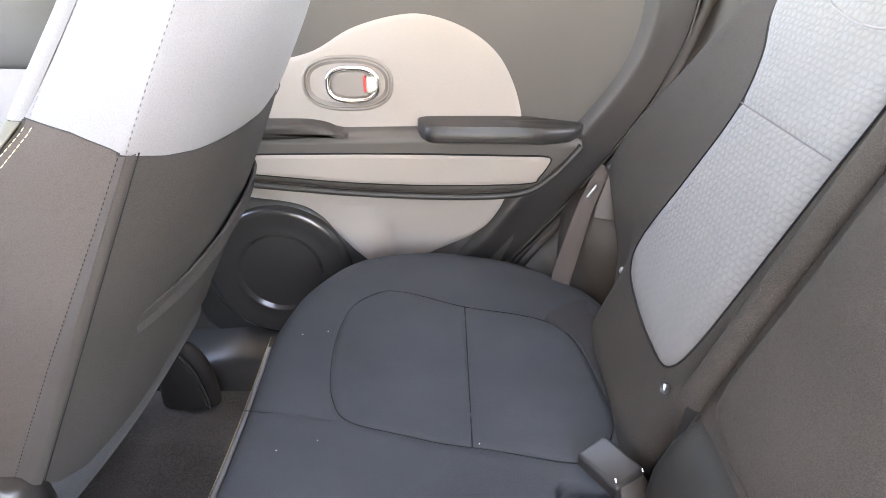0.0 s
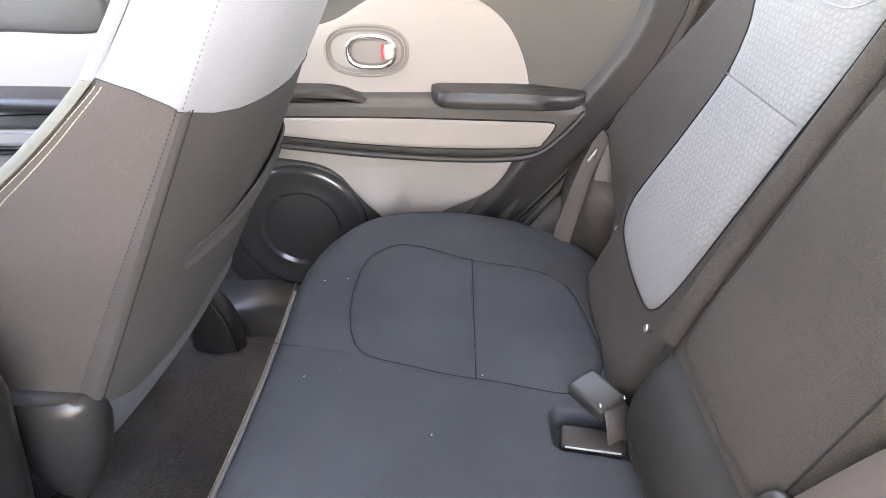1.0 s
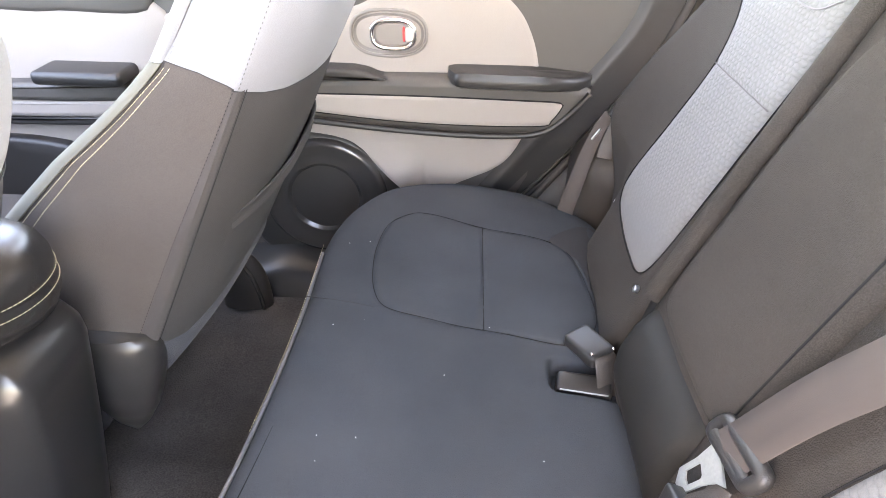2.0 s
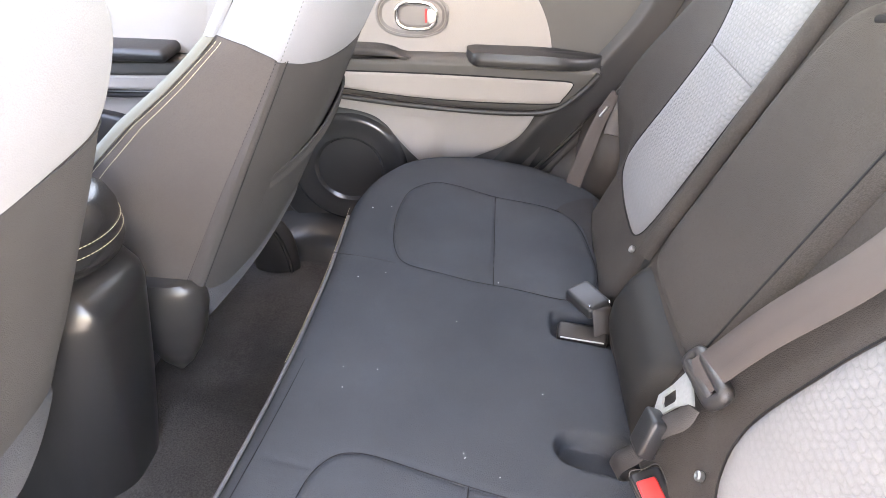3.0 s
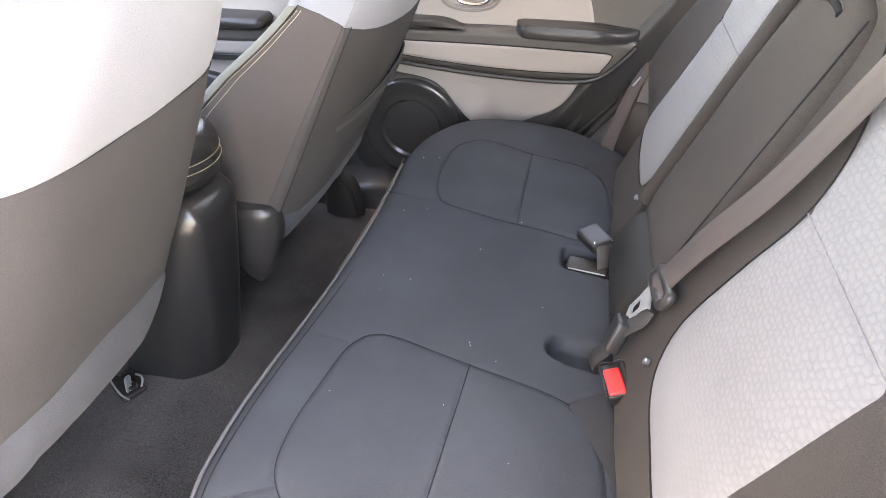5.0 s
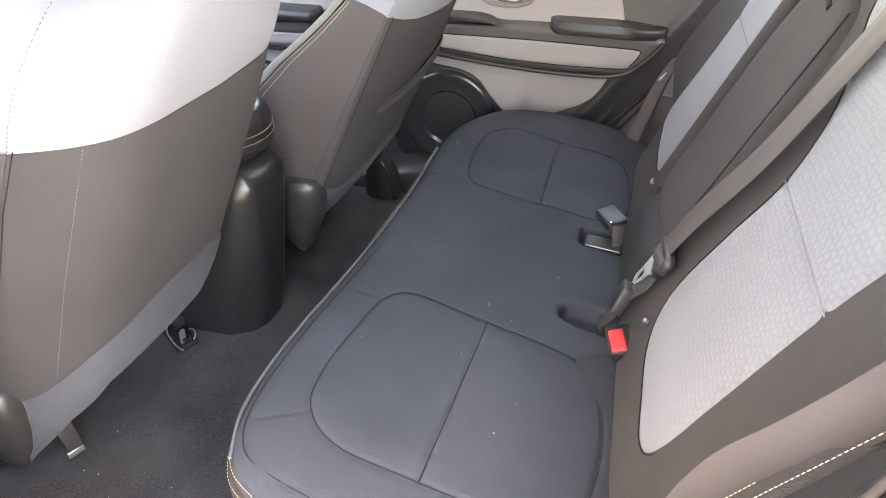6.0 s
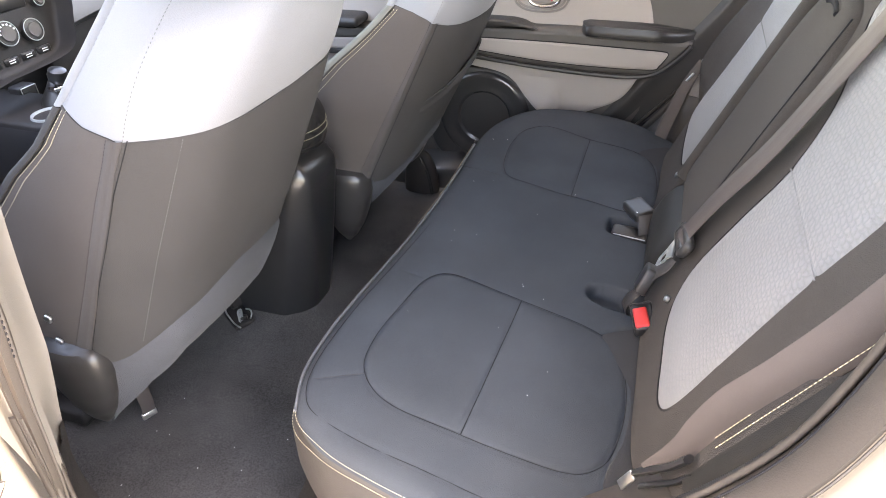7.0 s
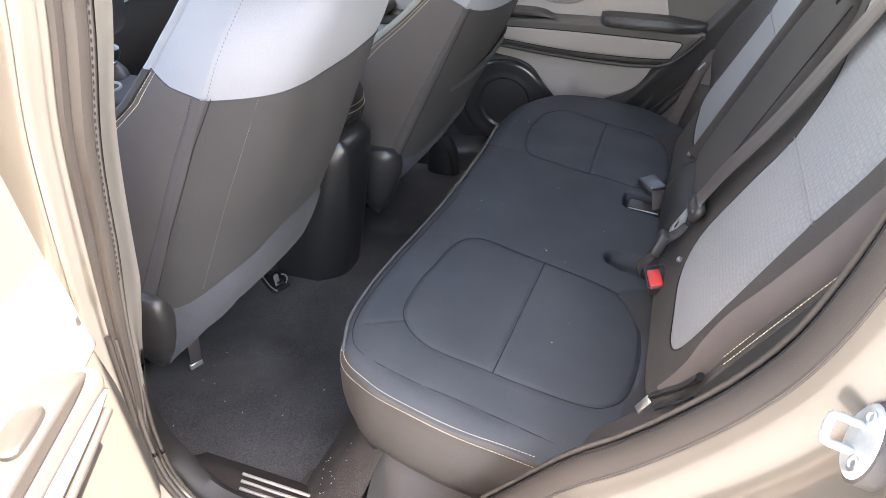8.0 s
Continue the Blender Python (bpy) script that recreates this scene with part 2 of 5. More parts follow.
def tube(name, path, radius, mat, parent, label="", sides=8, closed=False, up=(0, 0, 1), squash=1.0):
    p = np.array(path, float)
    t = frames_along(p, closed)
    s = np.cross(t, np.array(up, float))
    s /= np.maximum(np.linalg.norm(s, axis=1), 1e-6)[:, None]
    w = np.cross(s, t)
    rings = []
    for a in np.linspace(0, 2 * math.pi, sides, endpoint=False):
        rings.append(p + s * radius * math.cos(a) + w * radius * squash * math.sin(a))
    rows = list(np.stack(rings, 1))
    if closed:
        rows.append(rows[0])
    return loft(name, rows, mat, parent, label, caps=not closed)


def ribbon(name, path, across, width, thick, mat, parent, label=""):
    """A strap along a path; across gives the width's direction at each point or once for all."""
    p = np.array(path, float)
    a = np.array(across, float)
    a = np.tile(a, (len(p), 1)) if a.ndim == 1 else a
    a = a / np.linalg.norm(a, axis=1)[:, None]
    t = frames_along(p)
    a = a - t * np.sum(a * t, 1)[:, None]
    a /= np.linalg.norm(a, axis=1)[:, None]
    w = np.cross(a, t)
    h, k = np.broadcast_to(np.asarray(width, float) / 2, (len(p),)), thick / 2
    ring = [(-h, 0), (-h + k, k), (-h * 0.33, k * 0.9), (h * 0.33, k * 0.9), (h - k, k), (h, 0), (h - k, -k), (-h + k, -k)]
    rows = list(np.stack([p + a * u[:, None] + w * v for u, v in ring], 1))
    return loft(name, rows, mat, parent, label)


def stitches(name, path, mat, parent, label="", step=0.0065, length=0.0045, radius=0.0007, up=(0, 0, 1)):
    p = np.array(path, float)
    s = np.r_[0, np.cumsum(np.linalg.norm(np.diff(p, axis=0), axis=1))]
    v, f = [], []
    for d in np.arange(step / 2, s[-1] - length, step):
        a = np.array([np.interp(d, s, p[:, i]) for i in range(3)])
        b = np.array([np.interp(d + length, s, p[:, i]) for i in range(3)])
        t = (b - a) / max(np.linalg.norm(b - a), 1e-9)
        x = np.cross(t, up)
        x /= max(np.linalg.norm(x), 1e-9)
        y = np.cross(x, t)
        k = len(v)
        for q, r in ((a, 0.4), ((a + b) / 2, 1.0), (b, 0.4)):
            v += [q + x * radius * r, q + y * radius * r, q - x * radius * r, q - y * radius * r]
        for i in range(4):
            j = (i + 1) % 4
            f += [(k + i, k + j, k + 4 + j, k + 4 + i), (k + 4 + i, k + 4 + j, k + 8 + j, k + 8 + i)]
        f += [(k, k + 1, k + 2, k + 3), (k + 8, k + 9, k + 10, k + 11)]
    return tagged(mesh_part(name, v, f, mat, parent, label, smooth=False), kind="stuff")


def rbox(size, r=0.004, seg=3):
    bm = bmesh.new()
    bmesh.ops.create_cube(bm, size=1.0, matrix=Matrix.Diagonal((*size, 1)))
    bmesh.ops.bevel(bm, geom=list(bm.edges), offset=min(r, min(size) * 0.49), segments=seg, affect="EDGES", profile=0.5)
    return bm


def lathe(profile, n=40):
    """A turned body round z from (radius, height) pairs."""
    bm = bmesh.new()
    rows = []
    for r, h in profile:
        rows.append([bm.verts.new((r * math.cos(a), r * math.sin(a), h)) for a in np.linspace(0, 2 * math.pi, n, endpoint=False)])
    for a, b in zip(rows, rows[1:]):
        for i in range(n):
            bm.faces.new((a[i], a[(i + 1) % n], b[(i + 1) % n], b[i]))
    for ring in (rows[0], rows[-1]):
        bm.faces.new(ring)
    return bm


def plate(outline, thick, r=0.002):
    """A flat plate from a 2D outline, in the xy plane, with a small bevel."""
    bm = bmesh.new()
    vs = [bm.verts.new((x, y, 0)) for x, y in outline]
    f = bm.faces.new(vs)
    ex = bmesh.ops.extrude_face_region(bm, geom=[f])
    top = [e for e in ex["geom"] if isinstance(e, bmesh.types.BMVert)]
    bmesh.ops.translate(bm, verts=top, vec=(0, 0, thick))
    rim = [e for e in bm.edges if e.is_boundary is False and all(abs(v.co.z - thick) < 1e-6 for v in e.verts)]
    bmesh.ops.bevel(bm, geom=rim, offset=r, segments=2, affect="EDGES", profile=0.5)
    return bm


# ---- ground and shell ----
me_ground = mesh_part("ground", [(-400, -400, 0), (400, -400, 0), (400, 400, 0), (-400, 400, 0)], [(0, 1, 2, 3)], CONCRETE, smooth=False)
tagged(me_ground, "pale sunlit concrete ground beside the car", "ground", kind="structure")


def cabin_floor():
    xs, ys = np.linspace(-1.7, 0.5, 90), np.linspace(-0.66, 0.66, 80)
    X, Y = np.meshgrid(xs, ys, indexing="ij")
    tunnel = 0.035 * np.exp(-(Y / 0.16) ** 4)
    step = 0.14 / (1 + np.exp(-(X + 0.03) / 0.03))
    dents = np.array([noise.noise(Vector((x * 9, y * 9, 0.3))) for x, y in zip(X.ravel(), Y.ravel())]).reshape(X.shape)
    Z = 0.372 + tunnel + step + 0.004 * dents
    v = np.stack([X, Y, Z], -1).reshape(-1, 3)
    k = len(ys)
    f = [(i * k + j, i * k + j + 1, (i + 1) * k + j + 1, (i + 1) * k + j) for i in range(len(xs) - 1) for j in range(k - 1)]
    tagged(mesh_part("floor", v, f, CARPET), "black carpeted car floor with a low centre tunnel", "floor", kind="structure")


cabin_floor()


# ---- rear bench cushion ----
def cushion_surf(x, y):
    z = 0.652 - 0.06 * x - 0.45 * np.clip(x - 0.02, 0, None) ** 2 - 0.010 * np.clip((np.abs(y) - 0.45) / 0.2, 0, 1) ** 2
    return np.stack([x, y, z], -1)


FRONT = [(-0.222, 0.34), (-0.219, 0.18), (-0.222, 0.05), (-0.228, -0.05), (-0.236, -0.14), (-0.248, -0.25), (-0.254, -0.34), (-0.250, -0.425), (-0.228, -0.492)]
CUSHION = FRONT + [(-0.175, -0.534), (-0.119, -0.553), (-0.032, -0.568), (0.05, -0.571), (0.13, -0.573), (0.242, -0.556), (0.275, -0.49), (0.28, -0.2), (0.28, 0.1), (0.283, 0.40), (0.255, 0.512), (0.205, 0.575), (0.131, 0.611),
                   (0.05, 0.627), (-0.02, 0.631), (-0.10, 0.607), (-0.15, 0.568), (-0.188, 0.50), (-0.212, 0.43)]
PANEL_L = [(-0.167, -0.401), (-0.178, -0.336), (-0.168, -0.25), (-0.150, -0.178), (-0.105, -0.153), (0.01, -0.179), (0.14, -0.205), (0.175, -0.242), (0.191, -0.315), (0.188, -0.39), (0.17, -0.443), (0.12, -0.470), (-0.005, -0.462),
           (-0.112, -0.445)]
PANEL_R = [(-0.126, 0.240), (-0.136, 0.295), (-0.138, 0.362), (-0.127, 0.432), (-0.095, 0.471), (-0.06, 0.475), (0.031, 0.446), (0.141, 0.427), (0.179, 0.391), (0.194, 0.306), (0.193, 0.222), (0.145, 0.166), (0.031, 0.174),
           (-0.039, 0.185), (-0.103, 0.205)]


def groove(lines, depth=0.0018, width=0.0032):
    pts = np.concatenate(lines)

    def relief(u, v):
        q = np.stack([u, v], 1)
        d = np.full(len(q), 9.0)
        for k in range(0, len(pts), 200):
            d = np.minimum(d, np.linalg.norm(q[:, None] - pts[None, k:k + 200], axis=2).min(1))
        return -depth * np.exp(-(d / width) ** 2)
    return relief


def on(surf, uv, lift=0.0005):
    uv = np.array(uv, float)
    P = surf(uv[:, 0], uv[:, 1])
    return P + np.array([0, 0, 1]) * np.reshape(lift, (-1, 1))


def uneven(u, v, size=0.0011):
    """Slight hollows and swellings of worn padding."""
    return size * (np.sin(21 * u + 2.5 * np.sin(8 * v + 0.6)) * np.sin(15 * v + 1.7 * np.sin(11 * u)) + 0.5 * np.sin(43 * u - 19 * v + 2 * np.sin(13 * v)))


def notch(u, v):
    """Two pockets for the buckles at the back of the cushion."""
    out = 0 * u
    for y0, half, x0, round_, deep in ((0.107, 0.027, 0.117, 0.004, 0.026), (-0.109, 0.0235, 0.109, 0.022, 0.024)):
        e = np.abs(v - y0) / half
        k = 1 / (1 + np.exp(-half * (1 - e) / 0.0016))
        front = x0 + round_ * (1 - np.sqrt(np.clip(1 - e ** 2, 0, 1)))
        out = out - deep * k / (1 + np.exp(-(u - front) / 0.0020))
    return out


rear_seat = thing("rear_seat", "dark slate cloth rear bench with light grey ribbed back inserts", "seat", (0, 0, 0.39))


def bench_cushion():
    cross = [[(-0.225, -0.44), (-0.16, -0.405)], [(0.14, -0.205), (0.20, -0.160)], [(0.142, 0.428), (0.205, 0.497)], [(-0.122, 0.206), (-0.165, 0.212), (-0.222, 0.215)],
             [(0.01, -0.179), (-0.005, -0.463)], [(0.031, 0.446), (0.031, 0.174)], [(-0.24, -0.165), (-0.15, -0.18)]]
    lines = [spline(l, 60) for l in cross] + [spline(PANEL_L, 300, True), spline(PANEL_R, 300, True)]
    edge_line = spline([(-0.203, -0.02), (-0.216, -0.14), (-0.230, -0.25), (-0.237, -0.34), (-0.236, -0.42), (-0.223, -0.468), (-0.192, -0.496), (-0.116, -0.515), (-0.03, -0.526), (0.06, -0.538), (0.125, -0.549)], 160)
    dent = groove(lines + [edge_line])
    prof = [(0.09, -0.27), (0.03, -0.22), (0.004, -0.14), (-0.006, -0.08), (-0.006, -0.04), (0.0, -0.018), (0.007, -0.007), (0.018, -0.001), (0.032, 0.0)]
    c = patch("seat_cushion", CUSHION, cushion_surf, prof, CLOTH_BLUE, rear_seat, "dark slate cloth cushion", rings=110, n=640, relief=lambda u, v: dent(u, v) + notch(u, v) + uneven(u, v))
    for outline in (PANEL_L, PANEL_R):
        patch("insert", outline, cushion_surf, [(0.0012, -0.0018), (0.003, 0.0), (0.009, 0.0012), (0.03, 0.0025)], CLOTH_BLUE, c, rings=30, n=240,
              relief=lambda u, v: groove([lines[4], lines[5]], 0.003, 0.003)(u, v) + uneven(u, v))
    for l in lines[-2:]:
        tube("seam", on(cushion_surf, l, -0.0009 + uneven(l[:, 0], l[:, 1])), 0.0006, SEAM, c, sides=6, closed=True)
    for l in lines[:4]:
        tube("seam", on(cushion_surf, l, -0.0014 + uneven(l[:, 0], l[:, 1])), 0.0006, CLOTH_SHADE, c, sides=6)
    for l in lines[4:6]:
        tube("seam", on(cushion_surf, l, 0.0004 + uneven(l[:, 0], l[:, 1])), 0.0008, SEAM, c, sides=6)
    rim = spline(FRONT[::-1], 200)
    tube("piping", on(cushion_surf, rim, -0.0115), 0.0026, PIPING, c, "grey welt along the front edge", sides=8)
    stitches("stitching", on(cushion_surf, spline([(-0.2235, 0.36), (-0.2205, 0.18), (-0.2235, 0.05), (-0.228, -0.03)], 100), -0.0065), THREAD, c, "pale stitching along the front edge", step=0.005, length=0.0034, radius=0.0004)
    tube("seam", on(cushion_surf, edge_line, -0.0012 + uneven(edge_line[:, 0], edge_line[:, 1])), 0.0006, SEAM, c, sides=6)
    side = spline([(-0.255, -0.385), (-0.248, -0.440), (-0.221, -0.502), (-0.172, -0.532), (-0.119, -0.5495), (-0.032, -0.5635), (0.05, -0.5662), (0.13, -0.5675)], 140)
    stitches("stitching", on(cushion_surf, side, np.interp(side[:, 0], [-0.25, -0.17, -0.1, 0.0, 0.13], [-0.0125, -0.0088, -0.0072, -0.0090, -0.0095])), THREAD, c, "pale double stitching along the outer edge", step=0.0050, length=0.0034, radius=0.00048)
    side = spline([(-0.258, -0.385), (-0.250, -0.444), (-0.224, -0.508), (-0.175, -0.5385), (-0.120, -0.556), (-0.032, -0.571), (0.05, -0.5755), (0.13, -0.578)], 140)
    stitches("stitching", on(cushion_surf, side, np.interp(side[:, 0], [-0.25, -0.17, -0.1, 0.0, 0.13], [-0.0250, -0.0200, -0.0150, -0.0165, -0.0180])), THREAD, c, "pale double stitching along the outer edge", step=0.0050, length=0.0034, radius=0.00048)

    # Darker patches along the cushion's rear: shade by the backrest painted as cloth.
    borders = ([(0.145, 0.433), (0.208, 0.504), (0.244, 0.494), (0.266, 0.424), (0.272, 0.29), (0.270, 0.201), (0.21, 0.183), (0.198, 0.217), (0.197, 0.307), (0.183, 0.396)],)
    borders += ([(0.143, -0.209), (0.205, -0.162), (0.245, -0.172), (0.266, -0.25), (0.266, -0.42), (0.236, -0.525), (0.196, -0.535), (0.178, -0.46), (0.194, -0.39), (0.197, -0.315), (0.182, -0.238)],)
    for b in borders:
        patch("rear_border_shade", b, cushion_surf, [(0.0, -0.001), (0.0008, 0.0005), (0.004, 0.0009)], CLOTH_SHADE, c, "cushion border with shade by the backrest in its colour", rings=8, n=200)
    # vinyl side panel below the double stitching
    o = spline(CUSHION, 640, True)
    nin = inward(o)
    keep = [i for i in range(640) if o[i, 1] < -0.40 and o[i, 0] < 0.22]
    cut = [i for i in range(len(keep) - 1) if keep[i + 1] != keep[i] + 1]
    if cut:
        keep = keep[cut[0] + 1:] + keep[:cut[0] + 1]
    rows = []
    straight = np.clip((o[keep, 0] + 0.16) / 0.06, 0, 1)[:, None]
    belly = np.clip((o[keep, 0] + 0.23) / 0.12, 0, 1)[:, None]
    for inset, lift, low_inset, out_ in ((0.0045, -0.0140, 0.0045, 0.0), (0.0, -0.0165, 0.0, 0.0), (-0.0022, -0.0215, -0.0022, 0.0), (-0.0037, -0.0265, -0.0037, 0.0), (-0.0055, -0.033, -0.0055, 0.0015), (-0.0080, -0.050, -0.0080, 0.007), (-0.0085, -0.085, -0.0085, 0.015), (-0.006, -0.108, -0.0040, 0.015), (-0.002, -0.124, 0.012, 0.015), (0.001, -0.142, 0.040, 0.015), (0.027, -0.222, 0.075, 0.015), (0.08, -0.275, 0.10, 0.015)):
        q = o[keep] + nin[keep] * (inset + (low_inset - inset) * straight - out_ * belly)
        rows.append(cushion_surf(q[:, 0], q[:, 1]) + np.array([0, 0, lift]))
    loft("side_panel", rows, SKIRT, c, "brown black vinyl side", closed=False, caps=False)


bench_cushion()


# ---- rear backrests ----
def back_surf(y, z):
    x = 0.225 + 0.40 * (z - 0.715)
    return np.stack([x, y, z], -1)


def back_on(uv, lift=0.0):
    uv = np.array(uv, float)
    n = np.array([-1, 0, 0.40]) / math.hypot(1, 0.4)
    return back_surf(uv[:, 0], uv[:, 1]) + n * lift


BACK_R = [(0.155, 0.630), (0.27, 0.628), (0.37, 0.634), (0.43, 0.652), (0.475, 0.676), (0.528, 0.722), (0.565, 0.775), (0.592, 0.83), (0.56, 0.91), (0.523, 0.985), (0.49, 1.06), (0.47, 1.15), (0.42, 1.20), (0.30, 1.215), (0.20, 1.20), (0.158, 1.15),
          (0.15, 0.95), (0.15, 0.75)]
GREY_R = [(0.42, 1.063), (0.382, 1.011), (0.366, 0.958), (0.38, 0.875), (0.40, 0.785), (0.382, 0.748), (0.323, 0.732), (0.253, 0.726), (0.205, 0.731), (0.184, 0.77), (0.178, 0.86), (0.173, 0.95), (0.168, 1.05), (0.18, 1.16), (0.30, 1.19), (0.42, 1.16)]
BACK_L = [(0.142, 0.75), (0.142, 0.95), (0.142, 1.15), (0.11, 1.195), (0.0, 1.20), (-0.2, 1.215), (-0.40, 1.21), (-0.50, 1.17), (-0.555, 1.06), (-0.585, 0.95), (-0.595, 0.83), (-0.575, 0.77), (-0.50, 0.705), (-0.43, 0.645),
          (-0.2, 0.630), (0.0, 0.63), (0.11, 0.632)]
GREY_L = [(-0.14, 1.075), (-0.20, 1.029), (-0.225, 0.962), (-0.207, 0.879), (-0.192, 0.79), (-0.21, 0.742), (-0.25, 0.719), (-0.32, 0.713), (-0.395, 0.714), (-0.428, 0.75), (-0.44, 0.83), (-0.452, 0.966), (-0.468, 1.05), (-0.46, 1.15),
          (-0.30, 1.185), (-0.12, 1.165), (-0.10, 1.11)]
ARM_PANEL = [(0.112, 0.785), (0.112, 0.86), (0.112, 0.966), (0.104, 1.035), (0.088, 1.072), (0.055, 1.094), (0.0, 1.102), (-0.05, 1.100), (-0.088, 1.082), (-0.104, 1.03), (-0.108, 0.95), (-0.108, 0.87), (-0.104, 0.80), (-0.085, 0.757), (0.0, 0.750), (0.09, 0.754)]


def waffle(u, v):
    """Embossed rows of short wavy ribs, on the lower part of the panel."""
    row = np.sin(v * 2 * math.pi / 0.0125)
    col = np.sin(u * 2 * math.pi / 0.017 + 1.3 * np.sin(v * 2 * math.pi / 0.025))
    return 0.0002 * row * col


def lobe(u, v):
    """The lower outer corner of the right backrest falls back towards the wheel arch."""
    return 0.034 * np.clip((u - 0.395) / 0.055, 0, 1) ** 1.2 * np.clip((0.80 - v) / 0.08, 0, 1)


def backrest(name, label, outline, grey, seam_z, sgn):
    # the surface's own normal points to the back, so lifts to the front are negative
    b = patch(name, outline, back_surf, [(0.004, 0.11), (0.0, 0.05), (0.0, 0.02), (0.006, 0.006), (0.016, 0.0), (0.03, 0.0)], CLOTH_REAR_SHADED, rear_seat, label, rings=24, n=220,
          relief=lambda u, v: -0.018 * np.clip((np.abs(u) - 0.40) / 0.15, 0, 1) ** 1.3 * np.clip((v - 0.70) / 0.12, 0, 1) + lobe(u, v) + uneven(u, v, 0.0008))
    o = spline(grey, 300, True)
    patch("insert", grey, back_surf, [(-0.001, 0.004), (0.003, -0.001), (0.010, -0.004), (0.022, -0.006)], CLOTH_KNIT, b, "light grey cloth insert with embossed ribs", rings=90, n=420,
          relief=lambda u, v: -waffle(u, v) + 0.002 * np.exp(-((v - seam_z) / 0.004) ** 2))
    q = o[np.abs(o[:, 1] - seam_z) < 0.01]
    a, c = q[:, 0].min() + 0.004, q[:, 0].max() - 0.004
    tube("seam", back_on([(u, seam_z) for u in np.linspace(a + 0.004, c - 0.004, 40)], 0.0042), 0.0008, SEAM_MID if sgn > 0 else CLOTH_KNIT, b, sides=6)
    tube("welt", back_on(o[::2], 0.0006), 0.0009, SEAM, b, sides=6, closed=True)
    return b


back_r = backrest("backrest", "charcoal cloth rear backrest with a light grey ribbed insert", BACK_R, GREY_R, 0.965, 1)
back_l = backrest("backrest", "wider charcoal rear backrest with a grey insert and dark centre panel", BACK_L, GREY_L, 0.962, -1)
patch("centre_panel", ARM_PANEL, back_surf, [(-0.004, 0.012), (-0.002, -0.002), (0.004, -0.009), (0.012, -0.012), (0.03, -0.012)], CLOTH_REAR_SHADED, back_l, "dark mesh cloth folding centre panel", rings=20, n=200)

# pull loop near the top of the centre panel; a dark tube stands in for its slot's shade
slot_line = spline([(0.040, 1.078), (0.026, 1.0815), (0.006, 1.083), (-0.016, 1.0815), (-0.030, 1.078)], 30)
tube("pull_slot_shade", back_on(slot_line, 0.0118), 0.0042, SEAM, back_l, "dark tube in place of the pull loop's shaded slot", sides=8)
tube("pull_loop", back_on(slot_line + np.array([0, 0.0052]), 0.0108), 0.0022, CLOTH_REAR_SHADED, back_l, "cloth pull loop", sides=8)

top_seam = spline([(0.40, 1.12), (0.36, 1.095), (0.322, 1.075), (0.285, 1.065), (0.245, 1.061), (0.211, 1.064), (0.18, 1.08)], 60)
tube("seam", back_on(top_seam, 0.0068), 0.0011, SEAM_GREY, back_r, sides=6)
# lower vinyl roll, the welt along the split and the screws
rows = []
for y in np.linspace(0.118, -0.078, 28):
    zt, full = 0.738, math.sqrt(max(0.0, 1 - (abs(y - 0.02) / 0.098) ** 8))
    pr = [(0.64, 0.0), (0.66, 0.014), (0.685, 0.022), (0.715, 0.020), (0.733, 0.010), (zt + 0.004, -0.004)]
    rows.append(back_on([(y + 0.02 * (z - 0.7) / 0.05 * 0.3, z) for z, l in pr]) + np.array([[-l * full - 0.001, 0, 0.3 * l * full] for z, l in pr]))
loft("vinyl_roll", rows, VINYL_SOFT, back_l, "smooth black vinyl lower roll", closed=False, caps=False)
welt = [(0.139, z) for z in np.linspace(0.742, 1.16, 60)]
tube("edge_roll", back_on(welt, 0.003), 0.0138, CLOTH_REAR_SHADED, back_l, "rolled cloth edge", sides=12)
split = [(0.149, 0.752), (0.143, 0.735), (0.132, 0.705), (0.122, 0.676), (0.118, 0.65)]
ribbon("pull_strap", back_on(spline(split, 24), -0.008), (-0.50, 0.62, 0.10), 0.015, 0.004, VINYL_SOFT, back_l, "dark ribbed strap")
stripe = [(-0.094, z) for z in np.linspace(0.77, 1.09, 60)]
tube("seam", back_on(stripe, 0.0125), 0.0012, SEAM, back_l, sides=6)
for q in ((0.457, 0.713), (-0.2, 0.722), (0.180, 0.722)):
    p = back_on([q], -0.029 if q[0] > 0.4 else 0.006)[0]
    part("screw", lathe([(0.0050, -0.004), (0.0049, 0.001), (0.003, 0.0022), (0.0012, 0.0016)], 14), STEEL, back_r if q[0] > 0 else back_l, "bright screw head", m=Matrix.Translation(p) @ Matrix.Rotation(radians(-68), 4, "Y"))
for dy in (0.0, 0.011):
    path = np.array([back_on([(y, z)], 0.0185 * np.clip((abs(y) - 0.40) / 0.15, 0, 1) ** 1.3 + 0.001)[0] for y, z in [(-0.562 + dy - 0.15 * (z - 0.85), z) for z in np.linspace(0.845, 1.08 if dy == 0 else 0.895, 60)]])
    stitches("stitching", path, THREAD, back_l, "pale double stitching on the outer bolster", step=0.005, length=0.0036, radius=0.00055, up=(1, 0, 0))

# outer side of the bolster below the stitching
rows = []
